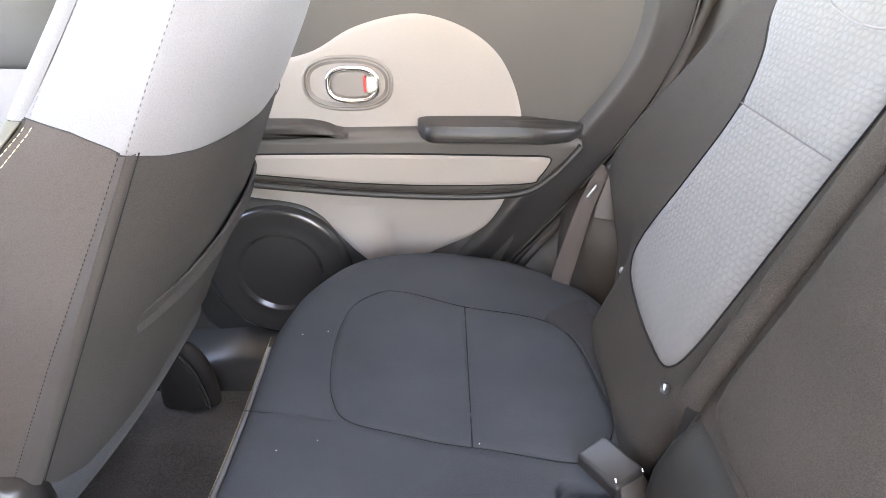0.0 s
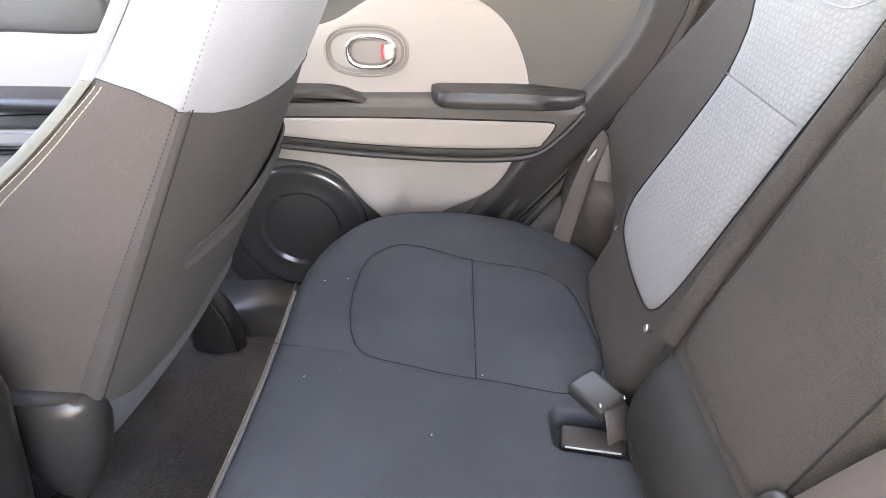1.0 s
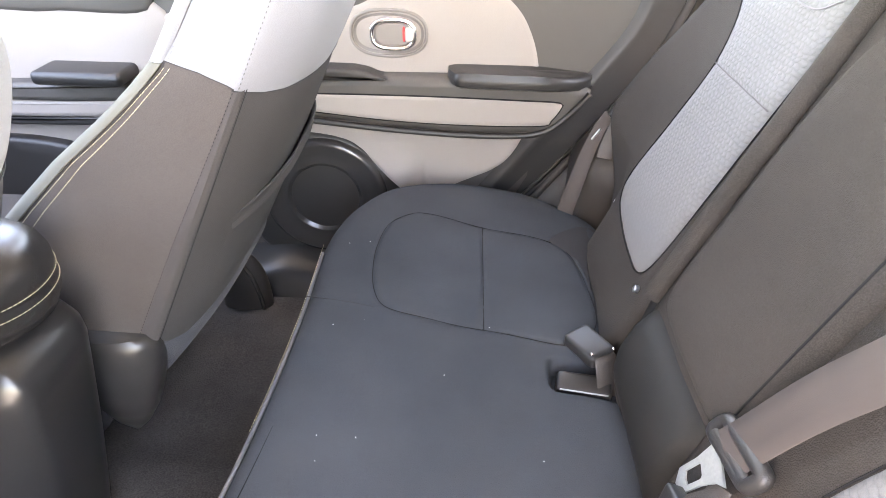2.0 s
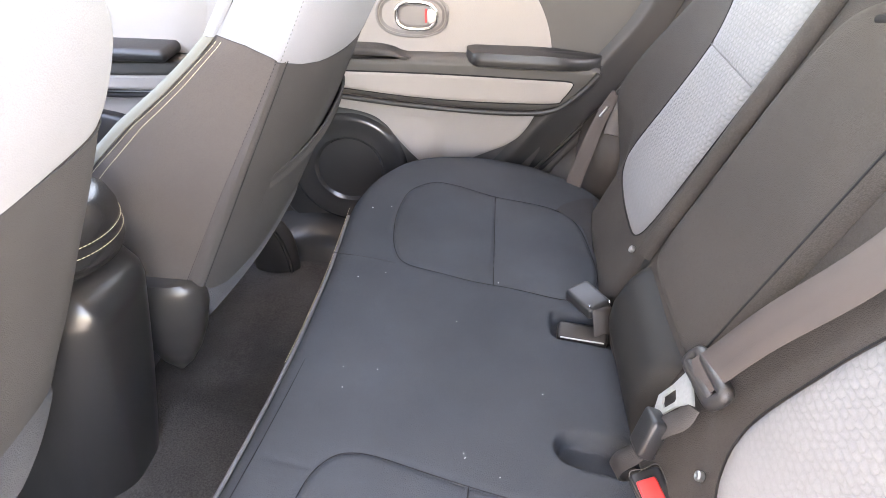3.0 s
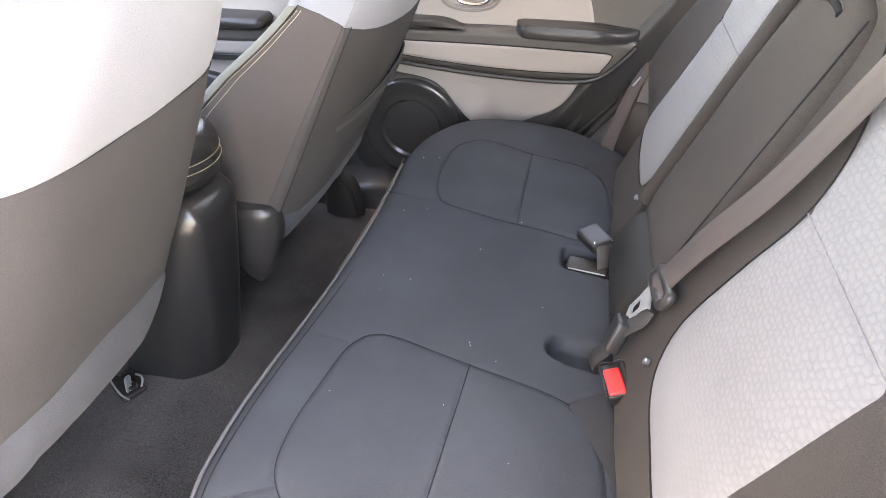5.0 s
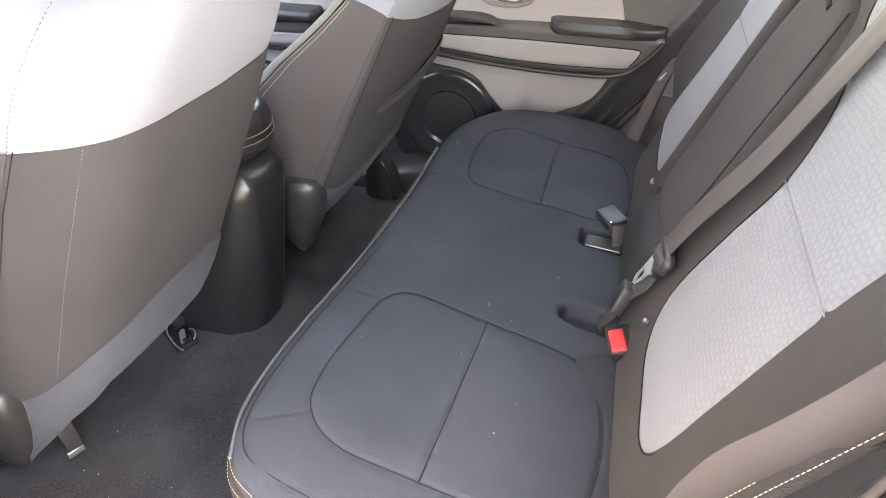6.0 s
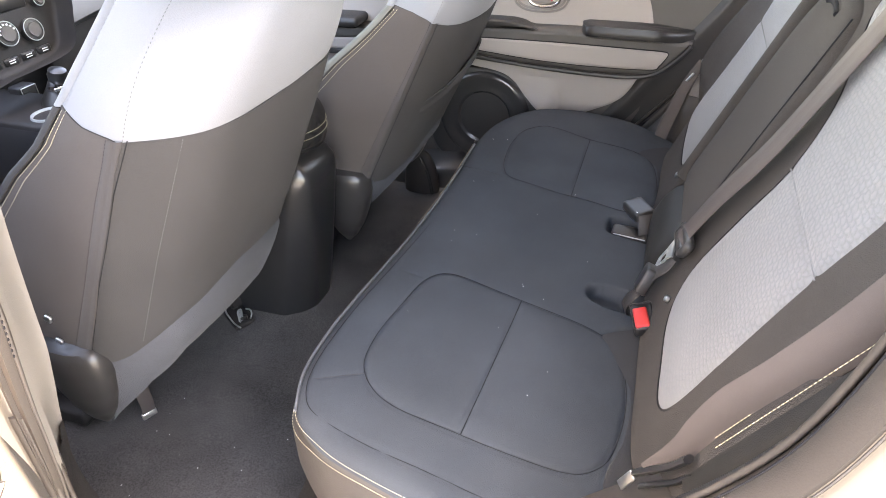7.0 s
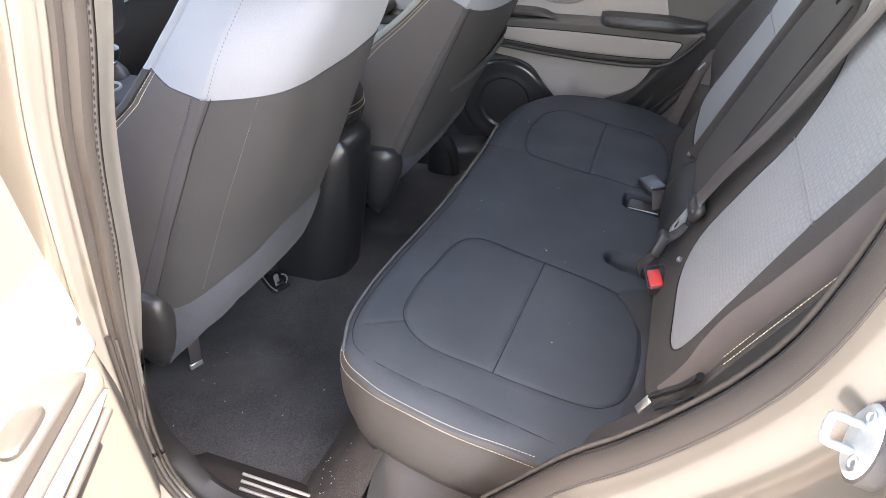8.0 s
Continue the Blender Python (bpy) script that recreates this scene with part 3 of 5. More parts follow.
for z in np.linspace(0.80, 1.12, 40):
    y0 = -0.571 - 0.15 * (z - 0.85)
    lift = lambda y: 0.018 * np.clip((abs(y) - 0.40) / 0.15, 0, 1) ** 1.3
    rows.append(np.array([back_on([(y0 + dy, z)], lift(y0) + up)[0] for dy, up in ((0.0, -0.002), (-0.001, 0.002), (-0.012, 0.001), (-0.022, -0.006), (-0.028, -0.02), (-0.030, -0.06))]))
loft("bolster_side", rows, VINYL_SOFT, back_l, "black vinyl outer bolster", closed=False, caps=False)



# ---- front seats ----
RISE = {-1: [0.0, 0.0, 0.0005, 0.002, 0.005, 0.010, 0.026], 1: [0.0, 0.0, 0.004, 0.013, 0.018, 0.028, 0.036]}


def front_seat(name, label, outer, cy, x0, k, pw, r0, r1, rake, grey, peak, strip):
    """A front seat seen from behind. cy: its middle; x0: its back's place at z 0.64; grey: the height of the grey top; outer: the door's side."""
    s = thing(name, label, "seat", (x0 - 0.3, cy, 0.40))

    def surf(u, v):
        # u runs across from -1 to 1 and on round the sides to 2, v is the height
        t = np.clip((v - peak + 0.17) / 0.17, 0, 0.999)
        crown = np.sqrt(1 - t ** 3)
        r = (r0 + (r1 - r0) * np.clip((v - 0.655) / 0.33, -1, 1.1)) * crown
        # the sides reach further forward below the grey top
        wide = np.interp(v - grey, [-0.30, -0.142, -0.08, -0.022, 0.035, 0.08], [1.42, 1.40, 1.34, 1.16, 1.02, 1.0] if outer > 0 else [1.62, 1.62, 1.58, 1.36, 1.12, 1.05])
        a, side = np.clip(np.abs(u), 0, 1), np.clip(np.abs(u) - 1, 0, None) * wide
        reach = 0.09 + 0.35 * np.clip(1.0 - v, 0, 0.4)
        y = cy + np.sign(u) * (r * a - (0.010 + 0.055 * t ** 1.2) * crown * side ** 1.5)
        x = x0 + rake * (v - 0.64) - k * a ** pw - reach * side - 0.05 * t ** 6
        return np.stack([x, y, v + 0 * u], -1)

    def edge(u):
        # where the grey top meets the dark back: level behind, rising round the sides
        a = np.abs(u)
        return grey + np.interp(a, [0.0, 0.72, 0.86, 1.0, 1.12, 1.5, 2.0], RISE[outer])

    us = np.concatenate([np.linspace(-2, -1.1, 10), np.linspace(-1.04, -0.7, 14), np.linspace(-0.65, 0.65, 27), np.linspace(0.7, 1.04, 14), np.linspace(1.1, 2, 10)])

    def sheet(nm, lo, hi, mat, lab, n=40, lift=0.0, parent=None, swell=0.0):
        rows = []
        for i in range(n + 1):
            v = lo(us) + (hi(us) - lo(us)) * i / n
            P = surf(us, v)
            near = np.minimum(v - lo(us), hi(us) - v)
            P[:, 0] += uneven(P[:, 1], v, 0.0016) + lift + swell * (1 - np.exp(-near / 0.012))
            rows.append(P)
        return loft(nm, rows, mat, parent or s, lab, closed=False, caps=False)

    def low(u):
        # where the cloth ends
        a = np.abs(u)
        if outer < 0:
            return np.interp(a, [0.0, 0.35, 0.62, 0.72, 0.81, 0.88, 0.94, 1.02, 1.15, 1.5, 2.0], [0.713, 0.712, 0.698, 0.684, 0.662, 0.642, 0.634, 0.643, 0.656, 0.664, 0.668])
        return np.interp(a, [0.0, 0.3, 0.55, 0.76, 0.88, 1.0, 1.35, 2.0], [0.700, 0.690, 0.655, 0.628, 0.634, 0.655, 0.660, 0.664])

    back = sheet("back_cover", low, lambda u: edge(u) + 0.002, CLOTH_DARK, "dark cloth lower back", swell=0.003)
    top = sheet("top_cover", edge, lambda u: peak + 0 * u, CLOTH_GREY, "light grey cloth upper back", lift=0.0005, swell=0.004)
    split = float(edge(np.array([outer * 1.95]))[0])
    # Only the passenger's front bolster takes the cloth with windscreen light painted in.
    for nm, v0, v1, cloth, lab in (("front_pad", 0.60, split, CLOTH_BOLSTER_LIT if outer > 0 else CLOTH_DARK, "plain cloth front bolster"), ("front_top", split, peak - 0.002, CLOTH_GREY, "light grey upper front")):
        front = []
        for v in np.linspace(v0, v1, 18):
            wrap = ((0.0, -0.0003), (0.0, -0.0024), (-0.003, -0.0030), (-0.009, 0.0005), (-0.0135, 0.008), (-0.015, 0.020))
            start = (1.958, 1.966)
            if nm == "front_top":
                wrap, start = ((0.0055, 0.001), (0.002, -0.0015), (-0.004, -0.0015), (-0.010, 0.002), (-0.014, 0.009), (-0.015, 0.020)), (2.0, 2.0)
            P = surf(np.array([-start[0], -start[1], -2.0, -2.0, -2.0, -2.0, 0, 2.0, 2.0, 2.0, 2.0, start[1], start[0]]), np.full(13, v))
            for i, (dx, dy) in enumerate(wrap):
                P[i] += (dx, dy, 0)
                P[12 - i] += (dx, -dy, 0)
            P[6, 0] = P[5, 0] + 0.02
            front.append(P)
        loft(nm, front, cloth, s, lab, closed=False, caps=False)
    for sg in (-1, 1):
        # coarse mesh cloth down the sides
        side = sg * np.array([1.04, 1.1, 1.2, 1.3, 1.4, 1.5, 1.6, 1.7, 1.8, 1.88, 1.95])
        rows = []
        for i in np.linspace(0.004, 0.998, 42):
            v = low(side) + (edge(side) + 0.002 - low(side)) * i
            P = surf(side, v)
            near = np.minimum(v - low(side), edge(side) + 0.002 - v)
            P[:, 0] += uneven(P[:, 1], v, 0.0016) + 0.003 * (1 - np.exp(-near / 0.012))
            P[:, 1] += sg * 0.0009
            rows.append(P)
        loft("side_mesh", rows, CLOTH_MESH, back, "coarse charcoal mesh cloth side", closed=False, caps=False)
    welt = edge(us)
    tube("welt", surf(us, welt) + np.array([0.002, 0, 0]), 0.0007, CLOTH_SHADE, back, sides=6)
    for sg in (-1, 1):
        (in_top, in_low), (out_top, out_low), top_line = strip
        hi_v = float(edge(np.array([sg * out_top]))[0]) - 0.001
        vs = np.linspace(float(low(np.array([in_top]))[0]) + 0.004, hi_v, 60)
        u_in, u_out = np.interp(vs, [0.80, hi_v], [in_low, in_top]), np.interp(vs, [0.80, hi_v], [out_low, out_top])
        rows = [surf(sg * (u_in + (u_out - u_in) * f), vs) + np.array([0.9, sg * 0.45, 0]) * h for f, h in ((0.0, 0.0), (0.03, 0.0036), (0.12, 0.0046), (0.35, 0.0048), (0.42, 0.0040), (0.49, 0.0048), (0.86, 0.0044), (0.95, 0.0034), (1.0, 0.0))]
        loft("corner_strip", rows, CLOTH_STRIP, back, "smooth charcoal corner strip", closed=False, caps=False)
        stitches("stitching", surf(sg * (u_out + 0.008), vs) + np.array([0.9, sg * 0.45, 0]) * 0.0040, SEAM, back, step=0.005, length=0.0030, radius=0.0005, up=(1, 0, 0))
        tube("seam", surf(sg * (u_in - 0.004), vs) + np.array([0.0034, 0, 0]), 0.0006, SEAM, back, sides=6)
        vs2 = np.linspace(0.66, float(edge(np.array([sg * 1.95]))[0]), 80)
        for off in (1.87, 1.945):
            stitches("stitching", surf(np.full(80, sg * off), vs2) + np.array([0.003, sg * 0.001, 0]), THREAD, back, "pale double stitching", step=0.0055, length=0.0044, radius=0.0005, up=(0, 1, 0))
        vs3 = np.linspace(float(edge(np.array([sg * top_line]))[0]), peak - 0.006, 40)
        stitches("stitching", surf(np.full(40, sg * top_line), vs3) + np.array([0.0045, 0, 0]), SEAM_MID, top, "dark stitching", step=0.0055, length=0.0028, radius=0.0007, up=(1, 0, 0))
        vs4 = np.linspace(float(edge(np.array([sg * 1.95]))[0]), peak - 0.01, 50)
        stitches("stitching", surf(np.full(50, sg * 1.95), vs4) + np.array([0.004, sg * 0.001, 0]), CLOTH_GREY, top, radius=0.0004, up=(0, 1, 0))
    vs = np.linspace(0.672, float(edge(np.array([outer * 0.78]))[0]) - 0.002, 50)
    stitches("stitching", surf(outer * np.interp(vs, [0.66, 0.84, 1.02], [0.850, 0.846, 0.822] if outer < 0 else [0.818, 0.822, 0.772]), vs) + np.array([0.0036, 0, 0]), SEAM_MID, back, "fine grey stitching", step=0.005, length=0.0032, radius=0.0005, up=(1, 0, 0))
    # map pocket: its mouth stands off the back
    if outer > 0:
        pu = np.linspace(-0.745, 0.80, 48)
        mouth = np.interp(pu, [-0.745, -0.62, -0.5, -0.35, -0.1, 0.2, 0.8], [0.813, 0.824, 0.832, 0.845, 0.858, 0.866, 0.872])
        full = np.clip((pu + 0.745) / 0.5, 0, 1) ** 0.75 * np.clip((0.80 - pu) / 0.3, 0, 1) ** 0.6
        rows = []
        for f in np.linspace(0, 1, 16):
            v = (low(pu) + 0.010) * (1 - f) + mouth * f
            P = surf(pu, v)
            P[:, 0] += 0.0030 + 0.0100 * full * f ** 1.6 * np.clip(1.1 - pu, 0.2, 1) + uneven(P[:, 1], v, 0.0012)
            rows.append(P)
        lip = rows[-1]
        rows.append(lip + np.array([-0.0016, 0, 0.0016]))
        rows.append(lip + np.array([-0.0050, 0, -0.0005]))
        rows.append(lip + np.array([-0.0060, 0, -0.0200]))
        loft("map_pocket", rows, CLOTH_DARK, back, "dark cloth map pocket", closed=False, caps=False)
        tube("pocket_mouth", lip[5:] + np.array([-0.0012, 0, 0.0010]), 0.0017, CLOTH_DARK, back, "piped pocket mouth", sides=8)
    # felt flap under the back
    u = np.linspace(-0.97, 0.97, 70)
    rows = []
    hi = low(u) + 0.008
    if outer < 0:
        lo_ = np.interp(u, [-0.97, -0.93, -0.8, -0.6, -0.4, 0.0, 0.3, 0.45, 0.6, 0.97], [0.490, 0.516, 0.572, 0.616, 0.624, 0.621, 0.623, 0.640, 0.668, 0.664])
        back_off = 0.3 * (hi - lo_)
    else:
        lo_ = 0.630 - 0.10 * np.abs(u) ** 2.4 - 0.075 * np.abs(u) ** 6
        back_off = 0.55 * (hi - lo_)
    for i in range(11):
        f = i / 10
        P = surf(u, hi)
        P[:, 2] = hi + (lo_ - hi) * f
        P[:, 0] += -0.003 - back_off * f ** 1.5 + 0.004 * math.sin(f * math.pi)
        rows.append(P)
    loft("felt_flap", rows, FELT, s, "grey felt flap under the back", closed=False, caps=False)
    # hinge covers under both lower corners: broad above, drawn in to a blunt tip
    for sg in (-1, 1):
        rows = []
        for f in np.linspace(0, 1, 26):
            v = 0.668 - 0.188 * f
            w = 0.036 * np.interp(f, [0, 0.03, 0.10, 0.25, 0.50, 0.72, 0.88, 1.0], [0.80, 0.93, 1.0, 1.0, 0.90, 0.70, 0.42, 0.06])
            d = 0.064 * np.interp(f, [0, 0.03, 0.10, 0.25, 0.50, 0.72, 0.88, 1.0], [0.78, 0.90, 0.98, 1.0, 0.86, 0.63, 0.37, 0.06])
            cx = x0 - k - 0.044 - 0.010 * f
            yy = cy + sg * (r0 - 0.006 - 0.002 * f)
            ring = [(cx + d * math.copysign(abs(math.cos(a)) ** 0.84, math.cos(a)), yy + w * math.copysign(abs(math.sin(a)) ** 0.84, math.sin(a)), v) for a in np.linspace(0, 2 * math.pi, 44, endpoint=False)]
            rows.append(np.array(ring))
        loft("hinge_cover", rows, HINGE_BLACK, s, "smooth black plastic hinge cover")
    # cushion, base, rails and a hanging strap; the base is carried down to block light under the seat
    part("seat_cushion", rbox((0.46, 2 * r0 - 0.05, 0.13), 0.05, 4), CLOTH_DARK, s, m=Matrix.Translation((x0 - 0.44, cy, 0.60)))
    part("seat_base", rbox((0.44, 0.30, 0.165), 0.02, 3), FELT, s, m=Matrix.Translation((x0 - 0.44, cy, 0.4675)))
    for sg in (-1, 1):
        part("rail", rbox((0.40, 0.040, 0.034), 0.006, 2), FOOT_BLACK, s, m=Matrix.Translation((x0 - 0.46, cy + sg * 0.165, 0.405)))
    if outer < 0:
        sp = spline([(-0.588, -0.425, 0.535), (-0.606, -0.415, 0.482), (-0.625, -0.402, 0.43), (-0.634, -0.399, 0.402)], 14)
        strap = ribbon("strap", sp, (0.45, 1, 0), 0.024, 0.002, WEB, s, "hanging grey strap")
        part("strap_clip", rbox((0.006, 0.027, 0.014), 0.002, 2), SILVER, strap, "bright strap end", m=Matrix.Translation((-0.634, -0.399, 0.400)) @ Matrix.Rotation(radians(-24), 4, "Z"))
        for z, k2 in ((0.725, 0.018), (0.682, 0.012)):
            part("recliner_fitting", rbox((0.013, 0.006, k2 * 0.7), 0.003, 2), STEEL, s, "bright recliner fitting", m=Matrix.Translation((-0.612, -0.499, z)) @ Matrix.Rotation(radians(25), 4, "Y"))
    return s


driver = front_seat("front_seat", "dark cloth driver seat with light grey upper back, set forward", -1, -0.270, -0.474, 0.095, 4.6, 0.220, 0.212, 0.477, 1.020, 1.176, ((0.985, 1.045), (1.150, 1.125), 0.993))
passenger = front_seat("front_seat", "dark cloth passenger seat with a light grey upper back", 1, 0.327, -0.343, 0.067, 3.1, 0.210, 0.190, 0.479, 0.972, 1.145, ((0.962, 0.962), (1.030, 1.055), 1.0))


# ---- doors ----
def right_place(a, d, z):
    return np.stack([a, 0.69 - d, z], -1)


HINGE, SWING = (-0.52, -0.80), radians(68)


def left_place(a, d, z):
    rx, ry = a - HINGE[0], (-0.69 + d) - HINGE[1]
    c, s = math.cos(-SWING), math.sin(-SWING)
    return np.stack([HINGE[0] + c * rx - s * ry, HINGE[1] + s * rx + c * ry, z], -1)


def rear_door(place, label, sgn, base):
    """A rear door's inner side in its own terms: a along the car, d inwards, z up."""
    door = thing("rear_door", label, "door", base)

    def P(a, d, z):
        a, d, z = np.broadcast_arrays(np.asarray(a, float), np.asarray(d, float), np.asarray(z, float))
        return place(a, d, z)

    def panel(nm, outline, d, mat, lab="", prof=None, rings=10, n=160, relief=None):
        prof = prof or [(0.0, -0.010), (0.0, -0.002), (0.003, 0.0), (0.008, 0.001)]
        surf = lambda u, v: P(u, d, v)
        e = surf(np.array([0.0, 0.001, 0.0]), np.array([0.8, 0.8, 0.801]))
        inner = P(0.0, 1.0, 0.8) - P(0.0, 0.0, 0.8)
        flip = 1 if np.dot(np.cross(e[1] - e[0], e[2] - e[0]), inner) > 0 else -1
        return patch(nm, outline, surf, [(i, flip * l) for i, l in prof], mat, door, lab, rings=rings, n=n, relief=None if relief is None else (lambda u, v: flip * relief(u, v)))

    def solid(nm, outline, d0, d1, mat, lab="", r=0.01):
        k = d1 - d0
        return panel(nm, outline, d0, mat, lab, [(0.0, 0.0), (0.0, k - r), (r * 0.3, k - r * 0.3), (r, k)], n=140)

    off = tuple(P(0.0, 1.0, 0.8) - P(0.0, 0.0, 0.8))
    upper = [(-0.60, 1.06), (-0.60, 0.62), (-0.56, 0.46), (-0.40, 0.40), (-0.05, 0.40), (0.05, 0.50), (0.118, 0.613), (0.18, 0.73), (0.24, 0.85), (0.30, 0.95), (0.325, 1.06), (0.0, 1.075), (-0.3, 1.075)]
    panel("trim_panel", upper, 0.0, TRIM_GREY, "dark grey moulded plastic", rings=14)
    # moulded edge: a soft ridge round the trim, then a band sloping out to the door's edge with its lip
    ridge = spline([(-0.05, 0.50), (0.02, 0.57), (0.070, 0.632), (0.127, 0.710), (0.178, 0.768), (0.227, 0.828), (0.288, 0.915), (0.314, 0.983), (0.322, 1.075)], 70)
    rim = spline([(0.0, 0.46), (0.07, 0.53), (0.133, 0.603), (0.200, 0.683), (0.253, 0.753), (0.294, 0.813), (0.336, 0.88), (0.372, 0.965), (0.388, 1.075)], 70)
    out2 = rim - ridge
    wide = np.linalg.norm(out2, axis=1)[:, None]
    out2 = out2 / wide
    rows = []
    for q, d in ((ridge - out2 * 0.020, 0.000), (ridge - out2 * 0.012, 0.005), (ridge - out2 * 0.004, 0.0105), (ridge + out2 * 0.004, 0.0115), (ridge + out2 * 0.014, 0.007), (ridge + out2 * 0.45 * wide, 0.002),
                 (rim - out2 * 0.012, -0.002), (rim - out2 * 0.003, -0.003), (rim, -0.008), (rim + out2 * 0.001, -0.03)):
        rows.append(P(q[:, 0], d, q[:, 1]))
    loft("edge_moulding", rows, PLASTIC, door, "black grained edge moulding", closed=False, caps=False)
    # Lip in a paler grey: the bright reflected line is put into its colour.
    tube("edge_lip", P(rim[:, 0], -0.002, rim[:, 1]), 0.0016, TRIM_GREY, door, "thin edge lip, paler for the line of light on it", sides=8, up=off)
    lip2 = rim + out2 * 0.011
    tube("edge_seal", P(lip2[:, 0], -0.006, lip2[:, 1]), 0.0058, FOOT_BLACK, door, "black rubber lip", sides=8, up=off)
    shell = [(-0.62, 1.08), (-0.62, 0.42), (-0.5, 0.38), (0.06, 0.38), (0.16, 0.58), (0.31, 0.78), (0.40, 1.0), (0.41, 1.08)]
    panel("door_shell", shell, -0.13, PAINT, "champagne painted door shell", [(0.0, -0.02), (0.0, 0.0), (0.0, 0.10), (0.008, 0.118), (0.03, 0.12)], rings=4, n=200)
    seal = spline([(-0.61, 1.07), (-0.61, 0.46), (-0.5, 0.395), (0.04, 0.395), (0.15, 0.59), (0.30, 0.79), (0.39, 1.0), (0.40, 1.07)], 140)
    tube("seal", P(seal[:, 0], -0.006, seal[:, 1]), 0.009, RUBBER, door, sides=8)
    disc = [(-0.592, 0.82), (-0.594, 0.90), (-0.585, 0.928), (-0.45, 0.937), (-0.33, 0.941), (-0.26, 0.944), (-0.20, 0.958), (-0.14, 0.991), (-0.071, 1.010), (-0.02, 1.010), (0.039, 0.989), (0.084, 0.954), (0.112, 0.906), (0.127, 0.854),
            (0.128, 0.82), (0.05, 0.80), (-0.2, 0.79), (-0.56, 0.79)]
    panel("cloth_disc", disc, 0.004, TRIM_CREAM, "warm grey round panel")
    # pull handle
    c = np.array([-0.150, 0.909])

    def oval(rx, rz, n=48, p=0.8):
        a = np.linspace(0, 2 * math.pi, n, endpoint=False)
        return np.stack([c[0] + rx * np.sign(np.cos(a)) * np.abs(np.cos(a)) ** p, c[1] + rz * np.sign(np.sin(a)) * np.abs(np.sin(a)) ** p], 1)
    o = oval(0.069, 0.041)
    tube("bezel", P(o[:, 0], 0.004, o[:, 1]), 0.0036, HANDLE_GREY, door, sides=8, closed=True, up=off)
    panel("cup", oval(0.064, 0.036), 0.003, HANDLE_GREY, "warm grey handle cup", [(0.0, 0.005), (0.005, 0.002), (0.016, 0.0)], n=90)
    o = oval(0.039, 0.0255, p=0.75) + (0.009, 0)
    tube("handle_ring", P(o[:, 0], 0.012, o[:, 1]), 0.0045, CHROME, door, "chrome ring", sides=10, closed=True, up=off)
    panel("lever", oval(0.036, 0.0225, p=0.75) + (0.008, 0), 0.009, HANDLE_GREY, "grey pull lever", [(0, -0.004), (0.0, 0.0), (0.004, 0.004)], n=70)
    solid("lock_tab", [(-0.1235, 0.921), (-0.1235, 0.899), (-0.1195, 0.899), (-0.1195, 0.921)], 0.010, 0.0150, RED, "red lock mark", 0.001)
    solid("lock_button", [(-0.118, 0.921), (-0.118, 0.898), (-0.103, 0.900), (-0.103, 0.919)], 0.010, 0.018, SILVER, "silver lock button", 0.003)
    # armrest
    arm = [(-0.50, 0.83), (-0.30, 0.836), (-0.02, 0.840), (0.16, 0.838), (0.212, 0.828), (0.224, 0.818), (0.20, 0.785), (0.165, 0.748), (0.13, 0.737), (0.0, 0.733), (-0.15, 0.741), (-0.32, 0.757), (-0.50, 0.775)]
    solid("armrest", arm, 0.0, 0.042, TRIM_GREY, "dark grey armrest moulding", 0.014)
    slot = [(-0.48, 0.80), (-0.15, 0.806), (0.10, 0.803), (0.165, 0.801), (0.173, 0.794), (0.155, 0.765), (0.135, 0.755), (0.0, 0.752), (-0.15, 0.757), (-0.32, 0.772), (-0.48, 0.782)]
    panel("armrest_inlay", slot, 0.041, TRIM_CREAM, "warm grey inlay", [(0.0, -0.004), (0.001, 0.002), (0.005, 0.004)], rings=6, n=200)
    o = spline(slot, 160, True)
    tube("inlay_gap", P(o[:, 0], 0.042, o[:, 1]), 0.0016, SEAM, door, sides=6, closed=True, up=off)
    low = spline([(-0.50, 0.768), (-0.32, 0.753), (-0.15, 0.738), (0.0, 0.731), (0.10, 0.733), (0.145, 0.743), (0.172, 0.762), (0.200, 0.791), (0.221, 0.819)], 80)
    tube("armrest_lip", P(low[:, 0], 0.040, low[:, 1]), 0.006, PLASTIC, door, sides=8, up=off)
    pad = [(-0.03, 0.0), (-0.028, 0.055), (0.0, 0.066), (0.10, 0.07), (0.16, 0.065), (0.212, 0.03), (0.217, 0.0)]
    o = spline(pad + [(0.1, -0.01)], 80, True)
    fall = 0.010 * np.clip((o[:, 0] - 0.11) / 0.10, 0, 1) ** 1.5
    rows = [P(o[:, 0] + 0.004, o[:, 1] * 0.90, 0.829 - fall * 0.5), P(o[:, 0], o[:, 1], 0.833 - fall * 0.6), P(o[:, 0] - 0.001, o[:, 1] + 0.001, 0.841 - fall * 0.8), P(o[:, 0], o[:, 1], 0.850 - fall), P(o[:, 0], o[:, 1] - 0.003 * np.sign(o[:, 1]), 0.8545 - fall)]
    m_ = o.mean(0)
    for f in (0.92, 0.8, 0.5, 0.1):
        q = m_ + (o - m_) * f
        rows.append(P(q[:, 0], q[:, 1], 0.857 - fall * f))
    loft("armrest_pad", rows, VINYL, door, "padded black armrest top")
    sw = [(-0.46, 0.828), (-0.46, 0.850), (-0.25, 0.853), (-0.20, 0.850), (-0.175, 0.842), (-0.168, 0.832)]
    solid("switch_pod", sw, 0.0, 0.045, PLASTIC, "black window switch pod", 0.006)
